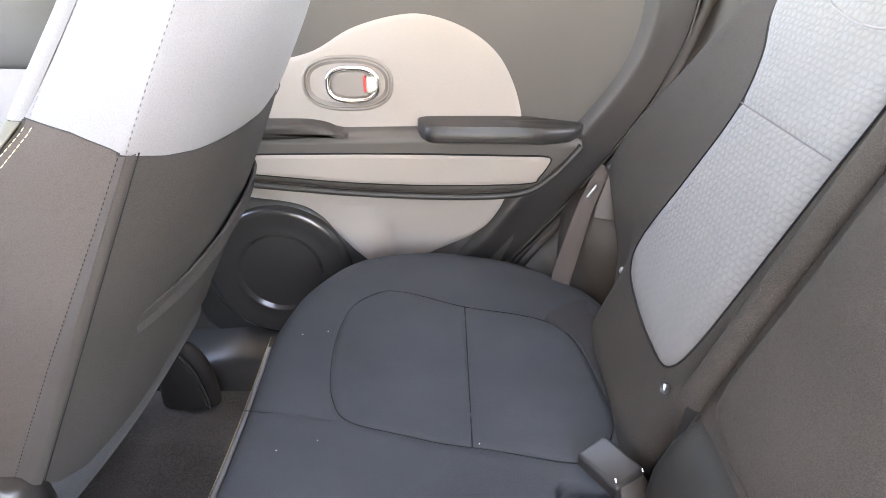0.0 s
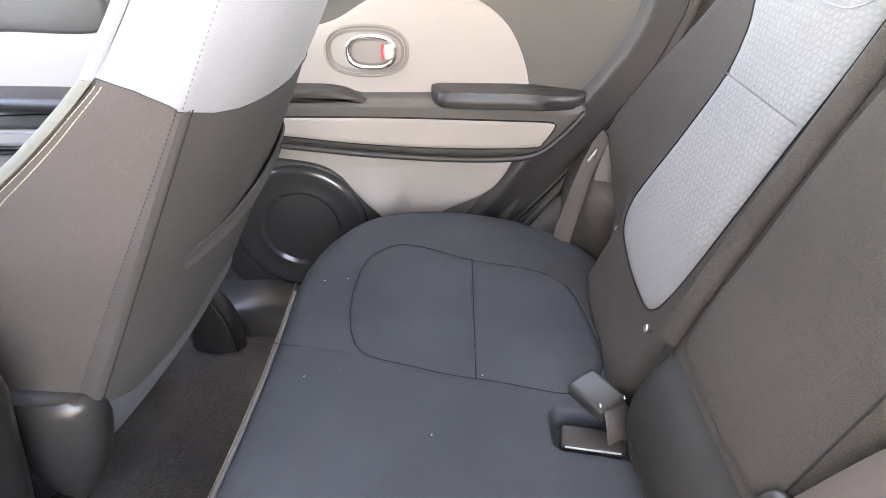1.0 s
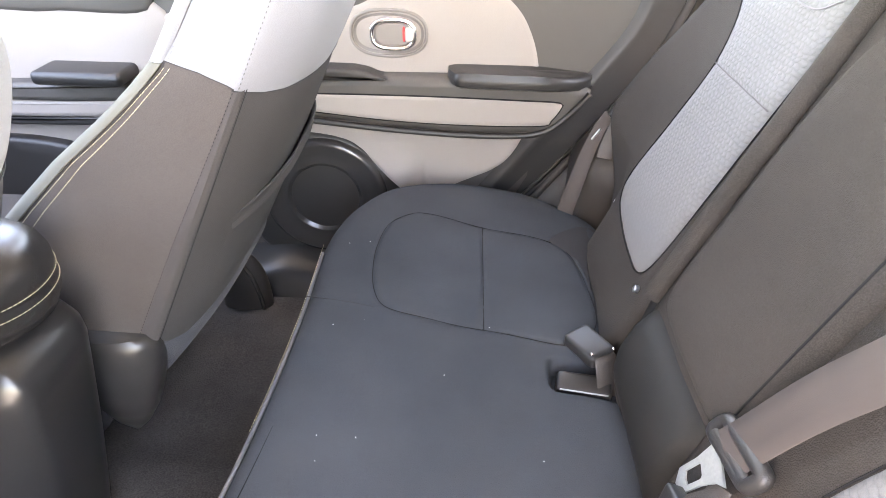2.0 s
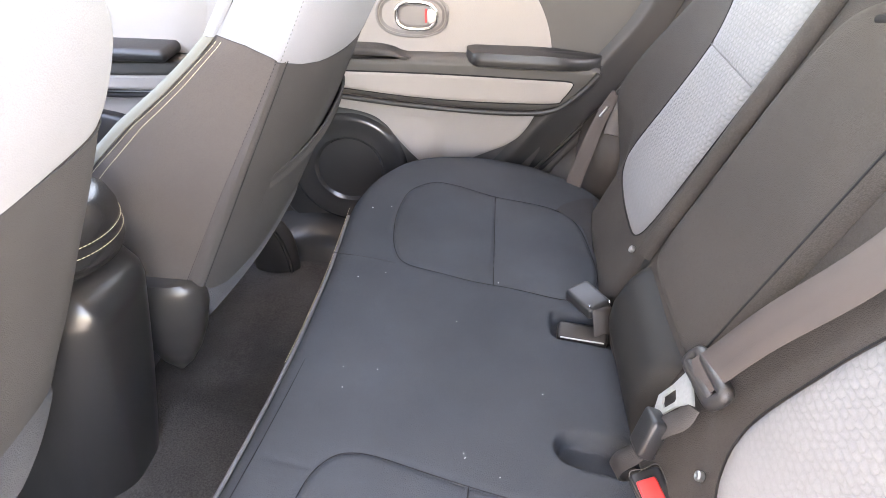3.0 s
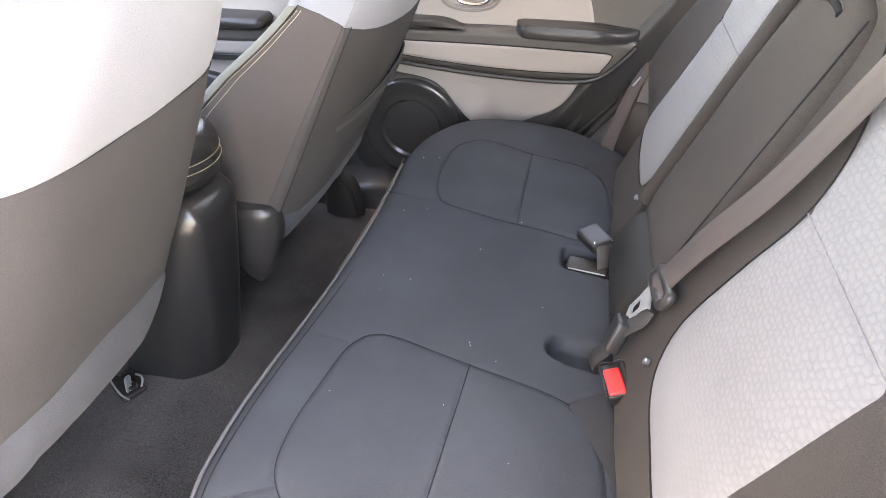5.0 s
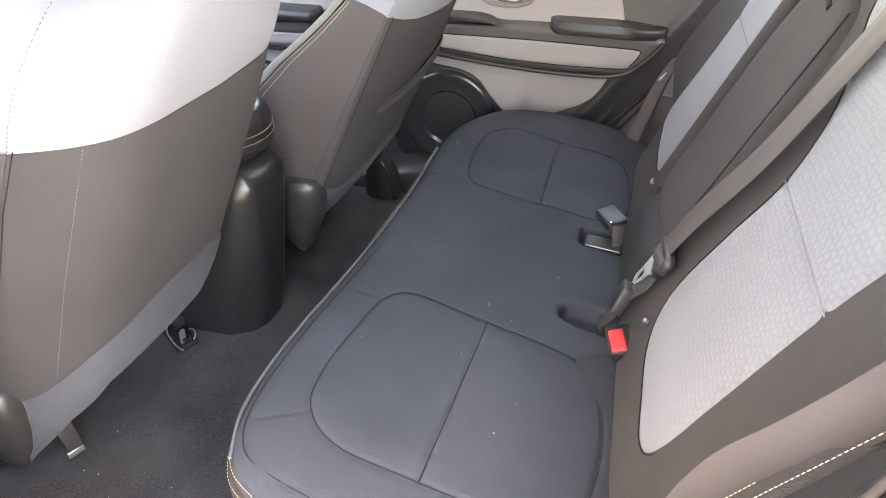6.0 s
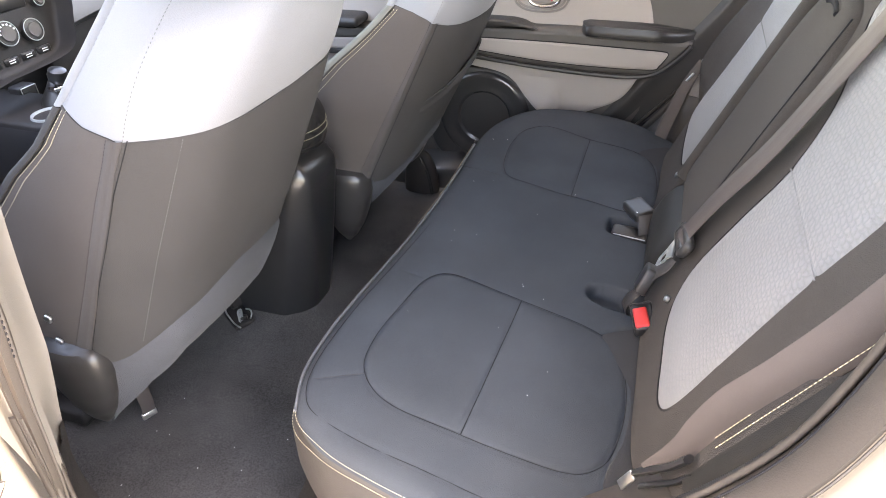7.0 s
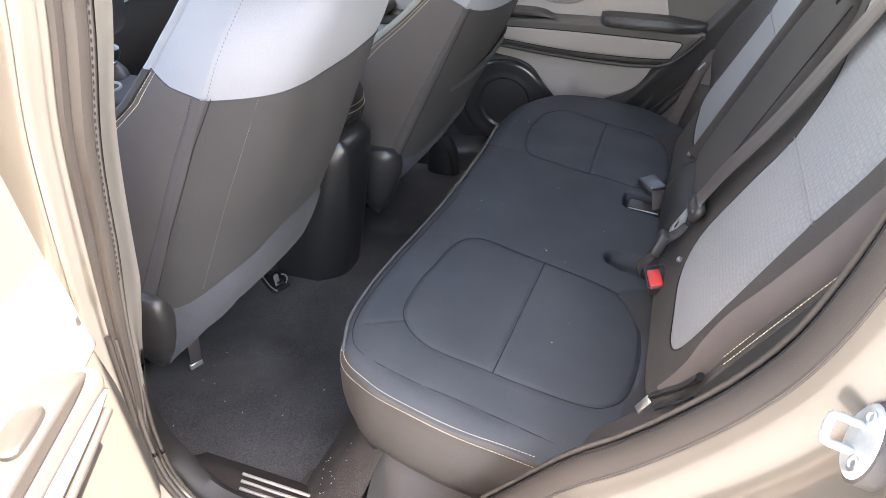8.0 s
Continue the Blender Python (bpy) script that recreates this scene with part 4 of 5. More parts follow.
    for a0 in (-0.40,):
        q = [(a0 - 0.022, 0.012), (a0 + 0.022, 0.012), (a0 + 0.026, 0.036), (a0 - 0.026, 0.036)]
        o = spline(q, 40, True)
        loft("window_switch", [P(o[:, 0], o[:, 1], 0.846), P(o[:, 0], o[:, 1], 0.858), P(a0 + (o[:, 0] - a0) * 0.8, 0.024 + (o[:, 1] - 0.024) * 0.8, 0.861)], PLASTIC_GLOSS, door, "black window switch")
    # lower panel, bottle bulge and speaker
    lowp = [(-0.50, 0.70), (-0.34, 0.695), (-0.25, 0.685), (-0.205, 0.665), (-0.165, 0.632), (-0.13, 0.60), (-0.10, 0.55), (-0.06, 0.575), (-0.03, 0.603), (0.011, 0.624), (0.05, 0.643), (0.083, 0.670), (0.104, 0.708), (0.114, 0.742), (0.0, 0.745), (-0.3, 0.76), (-0.5, 0.78)]
    panel("lower_panel", lowp, 0.006, TRIM_CREAM, "warm grey lower panel", rings=24, n=240,
          relief=lambda u, v: 0.02 * np.exp(-(((u + 0.14) / 0.05) ** 2)) * np.clip((0.70 - v) / 0.08, 0, 1) - 0.006 * np.exp(-(((u + 0.085) / 0.015) ** 2)) * np.clip((0.69 - v) / 0.06, 0, 1))
    pod = [(-0.100, 0.605), (-0.140, 0.634), (-0.177, 0.656), (-0.205, 0.682), (-0.240, 0.704), (-0.30, 0.716), (-0.40, 0.72), (-0.46, 0.66), (-0.47, 0.55), (-0.44, 0.45), (-0.36, 0.41), (-0.26, 0.42), (-0.16, 0.48), (-0.10, 0.56)]
    panel("speaker_pod", pod, 0.0, PLASTIC, "black speaker pod", [(0.0, -0.004), (0.004, 0.008), (0.012, 0.012), (0.03, 0.013)], rings=8)
    sc = np.array([-0.292, 0.572])
    a = np.linspace(0, 2 * math.pi, 64, endpoint=False)
    dish = [(0.132, 0.010), (0.129, 0.019), (0.124, 0.023), (0.117, 0.0235), (0.100, 0.0185), (0.086, 0.0165), (0.081, 0.0178), (0.0785, 0.0178), (0.0768, 0.0165), (0.0635, 0.0080), (0.0618, 0.0068), (0.0595, 0.0068)]
    loft("speaker_ring", [P(sc[0] + r_ * np.cos(a), d_, sc[1] + r_ * np.sin(a)) for r_, d_ in dish], SATIN, door, "glossy black speaker surround", caps=False)
    panel("grille", np.stack([sc[0] + 0.061 * np.cos(a), sc[1] + 0.061 * np.sin(a)], 1), 0.0065, PLASTIC, "black speaker grille", [(0.0, 0.0), (0.005, 0.0025), (0.008, 0.005), (0.011, 0.0045), (0.013, 0.0025), (0.03, 0.003)], n=90)
    # window frame and glass above
    fr = spline([(-0.60, 1.06), (-0.57, 1.25), (-0.50, 1.44), (-0.3, 1.47), (0.1, 1.46), (0.32, 1.40), (0.40, 1.22), (0.40, 1.06)], 80)
    tube("window_frame", P(fr[:, 0], -0.03 - 0.12 * (fr[:, 1] - 1.06), fr[:, 1]), 0.03, RUBBER, door, sides=10)
    inner = fr[::3]
    gl = P(inner[:, 0], -0.04 - 0.12 * (inner[:, 1] - 1.06), inner[:, 1])
    pane = mesh_part("pane", gl, [tuple(range(len(gl)))], GLASS, door, "window glass, the right pane set to block light", smooth=False)
    # The right pane, out of view, casts full shadow to hold light out.
    pane.visible_shadow = sgn > 0
    part("sill_strip", rbox((0.95, 0.03, 0.03), 0.008, 2), RUBBER, door, m=Matrix.Translation(Vector(P(-0.12, -0.02, 1.075))) @ Matrix.Rotation(0 if sgn > 0 else -SWING, 4, "Z"))
    return door


rear_door(right_place, "closed rear door with warm grey panels and black armrest", 1, (-0.12, 0.74, 0.40))
rear_door(left_place, "open rear door in sunlight with warm grey panels", -1, (HINGE[0], HINGE[1], 0.40))


# ---- shell of the car ----
shell = thing("car_body", "champagne painted car body with an open rear doorway", "car", (0, -0.75, 0.2))
ARCH = [(-0.30, 0.405), (-0.16, 0.412), (-0.05, 0.505), (0.04, 0.622), (0.123, 0.735), (0.1765, 0.792), (0.2215, 0.848), (0.2585, 0.903), (0.287, 0.962), (0.305, 1.03), (0.318, 1.12), (0.335, 1.3), (0.32, 1.45)]
PILLAR = [(-0.30, 0.405), (-0.40, 0.43), (-0.445, 0.50), (-0.452, 0.60), (-0.44, 0.70), (-0.425, 0.83), (-0.385, 1.05), (-0.34, 1.19), (-0.28, 1.38), (-0.22, 1.46)]


def doorway(c, d, y, lo=0.0, hi=1.0, taper=None):
    """A curve beside the doorway's edge: d outwards from it, at the depth y."""
    q = spline(c, 120)
    t = np.gradient(q, axis=0)
    t /= np.linalg.norm(t, axis=1)[:, None]
    nn = np.stack([t[:, 1], -t[:, 0]], 1) * (1 if c is ARCH else -1)
    k = np.interp(q[:, 1], *taper)[:, None] if taper else 1.0
    q = (q + nn * d * k)[int(lo * 119):int(hi * 119) + 1]
    sink = -0.045 * np.clip((0.62 - q[:, 1]) / 0.15, 0, 1) if c is ARCH else 0.0
    return np.stack([q[:, 0], y + sink + 0 * q[:, 0], q[:, 1]], 1)


def sweep(name, c, rows, mat, label="", lo=0.0, hi=1.0, taper=None):
    return loft(name, [doorway(c, d, y, lo, hi, taper) for d, y in rows], mat, shell, label, closed=False, caps=False)


# rear edge: a dark lip, a fat rubber seal, the painted flange and the quarter panel
tube("seal_lip", doorway(ARCH, -0.001, -0.632), 0.0030, TAUPE, shell, "thin sealing lip", sides=8)
sweep("seal", ARCH, [(0.003, -0.632), (0.003, -0.638), (-0.001, -0.6405), (-0.002, -0.645), (-0.001, -0.654), (0.003, -0.662), (0.008, -0.6675), (0.012, -0.667)], TAUPE, "thick taupe rubber door seal")
sweep("door_flange", ARCH, [(0.008, -0.664), (0.013, -0.670), (0.045, -0.680), (0.060, -0.685), (0.070, -0.70), (0.076, -0.728), (0.084, -0.748), (0.10, -0.757), (0.14, -0.764), (0.175, -0.785), (0.20, -0.83), (0.23, -0.87), (0.5, -0.89)], PAINT,
      "champagne painted door frame")
sweep("inner_trim", ARCH, [(0.001, -0.632), (0.000, -0.626), (0.005, -0.618), (0.018, -0.610), (0.05, -0.605), (0.12, -0.603), (0.18, -0.603)], FOOT_BLACK, "black plastic inner trim")
tube("seal_edge", doorway(ARCH, 0.0115, -0.6690), 0.0010, RUBBER, shell, "dark joint beside the seal", sides=6)
tube("seal_groove", doorway(ARCH, -0.0012, -0.6425), 0.0014, SEAM, shell, "dark groove in the seal", sides=6)
# centre pillar: painted ribs outside, a taupe seal with a dark lip, tan trim inside and a black foot
sweep("pillar_flange", PILLAR, [(-0.010, -0.676), (-0.006, -0.688), (0.0, -0.694), (0.004, -0.696), (0.007, -0.706), (0.011, -0.710), (0.014, -0.709), (0.018, -0.714), (0.05, -0.724), (0.12, -0.75), (0.20, -0.785), (0.24, -0.80)], PAINT, "champagne painted pillar")
SEAL_LINE = np.array([(0.40, -0.006), (0.60, -0.010), (0.70, -0.020), (0.77, -0.027), (0.84, -0.031), (0.95, -0.040), (1.3, -0.045)])
INNER_LINE = np.array([(0.40, -0.030), (0.50, -0.020), (0.545, 0.0), (0.60, 0.013), (0.66, 0.016), (0.724, 0.007), (0.80, -0.010), (0.86, -0.020), (0.95, -0.022), (1.3, -0.03)])
LEVEL = np.linspace(0.40, 1.5, 60)


def pillar_row(seal, inner, extra, y, lo=0.0, hi=1.0):
    """A line along the pillar: shares of the seal's and the inner edge's offsets, and a fixed one."""
    d = seal * np.interp(LEVEL, *SEAL_LINE.T) + inner * np.interp(LEVEL, *INNER_LINE.T) + extra
    return doorway(PILLAR, 1.0, y, lo, hi, (LEVEL, d))


def pillar_sweep(name, rows, mat, label, lo=0.0, hi=1.0):
    return loft(name, [pillar_row(*r, lo, hi) for r in rows], mat, shell, label, closed=False, caps=False)


pillar_sweep("pillar_seal", [(0.1, 0, 0, -0.676), (0.22, 0, 0, -0.692), (0.40, 0, 0, -0.693), (0.47, 0, 0, -0.688), (0.54, 0, 0, -0.690), (0.85, 0, 0, -0.692), (0.97, 0, 0, -0.686), (1.0, 0, 0, -0.676)], TAUPE, "taupe pillar seal", 0.2)
tube("seal_lip", pillar_row(1.0, 0, -0.001, -0.684, 0.2), 0.0022, RUBBER, shell, "thin rubber lip", sides=8)
stitches("lip_notches", pillar_row(1.0, 0, -0.002, -0.6865, 0.5), SEAM, shell, step=0.008, length=0.004, radius=0.0012, up=(0, 1, 0))
pillar_sweep("pillar_trim", [(1.03, 0, 0, -0.676), (1.10, 0, -0.001, -0.684), (0.6, 0.5, -0.002, -0.668), (0, 1.0, -0.001, -0.650), (0, 1.0, 0.0, -0.641), (0, 1.0, 0.03, -0.634), (0, 1.0, 0.10, -0.625)], PILLAR_TAN, "tan pillar trim", 0.33)
pillar_sweep("pillar_foot", [(0.8, 0, 0, -0.678), (1.0, 0, -0.003, -0.677), (0.6, 0.5, -0.005, -0.664), (0, 1.0, -0.004, -0.648), (0, 1.0, 0.0, -0.640), (0, 1.0, 0.03, -0.634), (0, 1.0, 0.10, -0.627)], FOOT_BLACK, "black plastic lower pillar trim", 0.0, 0.36)
part("door_check", rbox((0.012, 0.010, 0.016), 0.003, 2), STEEL, shell, "small steel door check", m=Matrix.Translation((-0.434, -0.716, 0.846)))
tube("cable", spline([(-0.434, -0.718, 0.842), (-0.440, -0.722, 0.832), (-0.438, -0.720, 0.822), (-0.444, -0.722, 0.808)], 16), 0.0018, RUBBER, shell, "thin black cable", sides=6)
for d, y, r, mat in ((-0.003, -0.690, 0.0055, TAUPE), (-0.012, -0.688, 0.0040, RUBBER), (-0.020, -0.680, 0.0030, TAUPE)):
    tube("sill_seal", doorway(PILLAR, d, y, 0.0, 0.42), r, mat, shell, "rounded door seal at the sill corner", sides=8)
# sill with ribbed scuff plate
prof = [(-0.556, 0.376), (-0.566, 0.384), (-0.580, 0.398), (-0.60, 0.408), (-0.645, 0.412), (-0.66, 0.402)]
loft("scuff_plate", [np.array([(x, y, z) for y, z in prof]) for x in np.linspace(-0.50, 0.0, 24)], TAUPE, shell, "dark plastic scuff plate", closed=False, caps=False)
for i in range(3):
    part("scuff_rib", rbox((0.15, 0.0060, 0.004), 0.0018, 2), CHAMPAGNE, shell, "bright raised rib", m=Matrix.Translation((-0.318 + 0.006 * i, -0.592 - 0.013 * i, 0.4105 + 0.0008 * i)))
part("sill", rbox((2.4, 0.17, 0.15), 0.03, 4), PAINT, shell, "champagne painted sill", m=Matrix.Translation((-0.9, -0.755, 0.325)))
part("sill", rbox((2.6, 0.12, 0.16), 0.02, 3), PAINT, shell, m=Matrix.Translation((-0.5, 0.78, 0.325)))

# riser under the bench
rows = []
for y in np.linspace(-0.665, 0.62, 30):
    rows.append(np.array([(-0.30, y, 0.372), (-0.285, y, 0.385), (-0.25, y, 0.43), (-0.20, y, 0.495), (-0.142, y, 0.53)]) + np.array([0, 0, 0.004 * math.sin(y * 31)]))
loft("seat_riser", rows, SOFT_GREY, shell, "dark felt covered riser", closed=False, caps=False)
rows = [np.array([(x, y, z + dz) for x, z in ((-0.06, 0.45), (0.0, 0.49), (0.06, 0.56), (0.16, 0.68), (0.28, 0.82), (0.36, 1.0))]) for y, dz in ((-0.50, -0.03), (-0.56, 0.0), (-0.60, 0.0), (-0.64, 0.0), (-0.672, 0.005))]
loft("riser_end", rows, SKIRT, shell, "brown black plastic beside the bench", closed=False, caps=False)
rows = [np.array([(x, y, z + dz) for x, z in ((-0.31, 0.376), (-0.22, 0.392), (-0.15, 0.408), (-0.10, 0.425), (-0.05, 0.452), (0.0, 0.488))]) for y, dz in ((-0.42, -0.02), (-0.50, -0.01), (-0.56, 0.0), (-0.60, 0.0), (-0.64, 0.004), (-0.672, 0.010))]
loft("sill_trim", rows, SOFT_GREY, shell, "brown grey carpet edge inside the sill", closed=False, caps=False)

rows = []
for x in np.linspace(-0.152, 0.14, 30):
    ripple = 0.010 * math.exp(-((x + 0.105) / 0.025) ** 2)
    up = 0.45 * max(0.0, x - 0.02)
    rows.append(np.array([(x, -0.50, 0.575 + up), (x, -0.545, 0.541 + up), (x - 0.002, -0.566 - ripple, 0.512 + up), (x - 0.004, -0.590 - ripple, 0.480 + up), (x - 0.006, -0.615, 0.448 + up), (x - 0.008, -0.645, 0.416 + up)]))
rows = [rows[0] + np.array([0.006, 0.012, -0.02])] + rows
loft("bench_plinth", rows, SKIRT, shell, "brown moulded plastic plinth under the bench", closed=False, caps=False)

# roof, tail and front closures, out of view; roof, tail and rear pillars are sized to shape the light
part("roof", rbox((2.1, 1.40, 0.05), 0.02, 3), LINER, shell, "beige roof lining", m=Matrix.Translation((0.10, 0, 1.54)))
part("tail", rbox((0.06, 1.4, 0.85), 0.02, 2), LINER, shell, "unseen tail panel, its height set to limit rear light", m=Matrix.Translation((1.3, 0, 0.725)))
part("floor_pan", rbox((3.4, 1.34, 0.05), 0.02, 2), PLASTIC, shell, "dark underbody", m=Matrix.Translation((-0.4, 0, 0.30)))
part("firewall", rbox((0.06, 1.5, 0.7), 0.02, 2), PLASTIC, shell, "black firewall", m=Matrix.Translation((-1.75, 0, 0.62)))
part("bonnet", rbox((0.95, 1.50, 0.06), 0.028, 4), PAINT, shell, "champagne painted bonnet", m=Matrix.Translation((-2.22, 0, 0.97)))
part("front_end", rbox((0.92, 1.62, 0.62), 0.09, 5), PAINT, shell, "champagne painted front end", m=Matrix.Translation((-2.25, 0, 0.62)))
part("load_floor", rbox((0.9, 1.2, 0.04), 0.01, 2), CARPET, shell, "black load floor carpet", m=Matrix.Translation((0.84, 0, 0.55)))
part("quarter_lining", rbox((0.75, 0.1, 0.62), 0.02, 3), TRIM_GREY, shell, m=Matrix.Translation((0.92, -0.66, 0.74)))
part("quarter_lining", rbox((0.75, 0.08, 0.66), 0.02, 3), PLASTIC, shell, m=Matrix.Translation((0.92, 0.68, 0.76)))
part("quarter_panel", rbox((0.9, 0.06, 0.75), 0.02, 3), PAINT, shell, m=Matrix.Translation((1.02, -0.86, 0.72)))
# Unseen pillars, lengthened to keep side light off the rear seat.
part("rear_pillar", rbox((0.86, 0.08, 0.55), 0.02, 3), TRIM_GREY, shell, m=Matrix.Translation((0.87, -0.66, 1.28)))
part("rear_pillar", rbox((0.86, 0.08, 0.55), 0.02, 3), TRIM_GREY, shell, m=Matrix.Translation((0.87, 0.66, 1.28)))

# right quarter trim between the door edge and the backrest
edge_c = spline([(0.03, 0.42), (0.10, 0.53), (0.155, 0.603), (0.222, 0.683), (0.275, 0.753), (0.316, 0.813), (0.358, 0.88), (0.394, 0.965), (0.410, 1.075), (0.42, 1.25), (0.38, 1.45)], 60)
rows = []
for f, dy in ((0.0, 0.715), (0.012, 0.690), (0.03, 0.672), (0.07, 0.655), (0.13, 0.640), (0.25, 0.62), (0.5, 0.60)):
    rows.append(np.stack([edge_c[:, 0] + f, np.full(60, dy), edge_c[:, 1] - 0.1 * f], 1))
loft("quarter_trim", rows, QUARTER, shell, "warm dark grey quarter trim", closed=False, caps=False)
part("wheelhouse", rbox((0.5, 0.2, 0.4), 0.08, 5), SKIRT, shell, m=Matrix.Translation((0.45, 0.64, 0.55)))

# front doors
def front_door(side):
    """A closed front door; side: 1 for the right, -1 for the left."""
    fd = thing("front_door", "closed front door with warm grey lining and black armrest", "door", (-1.1, 0.74 * side, 0.40), group="front doors")

    def door_plate(nm, outline, d0, d1, mat, lab="", r=0.01, rings=6):
        k = d1 - d0
        return patch(nm, outline, lambda u, v: np.stack([u, 0 * u + side * (0.69 - d0), v], -1), [(0.0, 0.0), (0.0, side * (k - r)), (r * 0.3, side * (k - r * 0.3)), (r, side * k)], mat, fd, lab, rings=rings, n=120)

    door_plate("upper_lining", [(-1.6, 1.07), (-1.6, 0.98), (-1.2, 0.95), (-0.83, 0.93), (-0.75, 0.932), (-0.59, 0.935), (-0.575, 1.0), (-0.57, 1.07)], 0.0, 0.012, TRIM_GREY, "dark grey upper lining")
    door_plate("lining", [(-1.6, 0.99), (-1.6, 0.5), (-1.2, 0.42), (-0.7, 0.42), (-0.58, 0.50), (-0.575, 0.8), (-0.575, 0.955), (-0.9, 0.955)], -0.01, 0.006, TRIM_CREAM, "warm grey lining")
    door_plate("armrest", [(-1.5, 0.80), (-0.9, 0.805), (-0.64, 0.815), (-0.60, 0.81), (-0.62, 0.79), (-0.66, 0.775), (-0.9, 0.77), (-1.5, 0.77)], 0.0, 0.04, TRIM_GREY, "dark grey armrest moulding")
    door_plate("armrest_inlay", [(-1.5, 0.772), (-0.9, 0.772), (-0.64, 0.778), (-0.65, 0.745), (-0.9, 0.735), (-1.5, 0.735)], 0.0, 0.034, TRIM_CREAM, "warm grey inlay")
    door_plate("armrest_lip", [(-1.5, 0.737), (-0.9, 0.735), (-0.66, 0.744), (-0.66, 0.730), (-0.9, 0.722), (-1.5, 0.724)], 0.0, 0.038, PLASTIC, "black lower lip", 0.004)
    part("armrest_pad", rbox((0.17, 0.085, 0.026), 0.011, 4), VINYL, fd, "padded black armrest top", m=Matrix.Translation((-0.715, 0.652 * side, 0.829)))
    door_plate("map_pocket", [(-1.4, 0.68), (-1.0, 0.69), (-0.85, 0.685), (-0.76, 0.66), (-0.74, 0.60), (-0.76, 0.45), (-1.4, 0.45)], 0.0, 0.03, PLASTIC, "black map pocket")
    part("door_skin", rbox((1.06, 0.08, 0.70), 0.03, 4), PAINT, fd, "champagne painted door skin", m=Matrix.Translation((-1.12, 0.775 * side, 0.735)))


front_door(1)
front_door(-1)
part("centre_pillar", rbox((0.085, 0.05, 1.12), 0.015, 3), TRIM_GREY, shell, "dark grey centre pillar trim", m=Matrix.Translation((-0.52 - 0.08, 0.745, 0.96)))
# rocker trim beside the passenger's feet
rows = []
for x in np.linspace(-0.9, -0.12, 60):
    rise = 0.022 * math.exp(-((x + 0.37) / 0.10) ** 2)
    rows.append(np.array([(x, 0.588, 0.372), (x, 0.594, 0.384), (x, 0.599, 0.394 + rise * 0.3), (x, 0.607, 0.403 + rise * 0.5), (x, 0.622, 0.410 + rise * 0.8), (x, 0.650, 0.418 + rise), (x, 0.672, 0.428 + rise), (x, 0.72, 0.440 + rise)]))
loft("rocker_trim", rows, PLASTIC_GLOSS, shell, "glossy black sill trim", closed=False, caps=False)
rows = []
for f in np.linspace(0, 1, 20):
    r = math.sqrt(max(0.0, 1 - f ** 2.4))
    rows.append(np.array([(-0.446 + 0.052 * r * math.cos(a), 0.556 + 0.026 * r * math.sin(a), 0.378 + 0.132 * f) for a in np.linspace(0, 2 * math.pi, 40, endpoint=False)]))
cover = loft("rail_cover", rows, FOOT_BLACK, shell, "rounded black seat rail cover")
tube("cover_rim", spline([(-0.440, 0.533, 0.494), (-0.424, 0.531, 0.468), (-0.414, 0.531, 0.436), (-0.409, 0.533, 0.400), (-0.408, 0.535, 0.380)], 30), 0.0042, SATIN, cover, "shiny raised rim", sides=10)
part("trim_clip", rbox((0.016, 0.008, 0.008), 0.002, 2), SILVER, shell, "small bright clip", m=Matrix.Translation((-0.290, 0.618, 0.400)))

# ---- centre console and dashboard ----
console = thing("centre_console", "black plastic centre console with a padded stitched lid", "console", (-0.5, 0, 0.38))
rows = []
for i in range(25):
    f = i / 24
    z = 0.385 + 0.395 * f
    top = max(0, (f - 0.88) / 0.12)
    w = (0.086 + 0.004 * math.sin(f * math.pi)) * (1 - 0.10 * top ** 2) - 0.006 * max(0, (f - 0.5) / 0.5)
    back = -0.478 + 0.066 * f ** 0.9 - 0.040 * top ** 2
    a = np.linspace(-1, 1, 49)
    m_ = np.where(a < 0, 0.25 + 0.50 * f, 0.10 + 0.30 * f)
    drop = np.where(a < 0, 0.050 - 0.016 * f, 0.058 - 0.012 * f)
    x = back - 0.008 * np.abs(a) ** 2 - drop * np.clip((np.abs(a) - m_) / (1 - m_), 0, 1) ** 2.3
    sides = [(back - 0.095, w * 1.015, z), (-1.35, w, z), (-1.35, -w, z), (back - 0.095, -w * 1.015, z)]
    rows.append(np.concatenate([np.stack([x, w * a, np.full(49, z)], 1), sides]))
loft("console_body", rows, CONSOLE_BLACK, console, "smooth black rear cover")
half = np.linspace(-math.pi / 2, math.pi / 2, 41)


def lid_ring(inset, z):
    """The lid's outline, round at the rear end."""
    r = 0.082 - inset
    rear = np.stack([-0.508 + r * np.cos(half), 0.012 + r * np.sin(half), np.full(41, z)], 1)
    return np.concatenate([rear, [(-0.80 + inset, 0.012 + r, z), (-0.80 + inset, 0.012 - r, z)]])


lid = loft("lid", [lid_ring(i, z) for i, z in ((0.02, 0.776), (0.006, 0.782), (0.001, 0.795), (0.0, 0.812), (0.0012, 0.8155), (0.0, 0.819), (0.0005, 0.835), (0.006, 0.850), (0.018, 0.861), (0.036, 0.867), (0.06, 0.869))], VINYL_LID, console, "padded black lid")
for z in (0.809, 0.822):
    stitches("stitching", lid_ring(-0.0006, z)[:41], THREAD, lid, "pale lid stitching", step=0.0055, up=(0, 0, 1))
part("tray", rbox((0.5, 0.15, 0.03), 0.01, 3), FOOT_BLACK, console, m=Matrix.Translation((-1.06, 0.0, 0.772)))
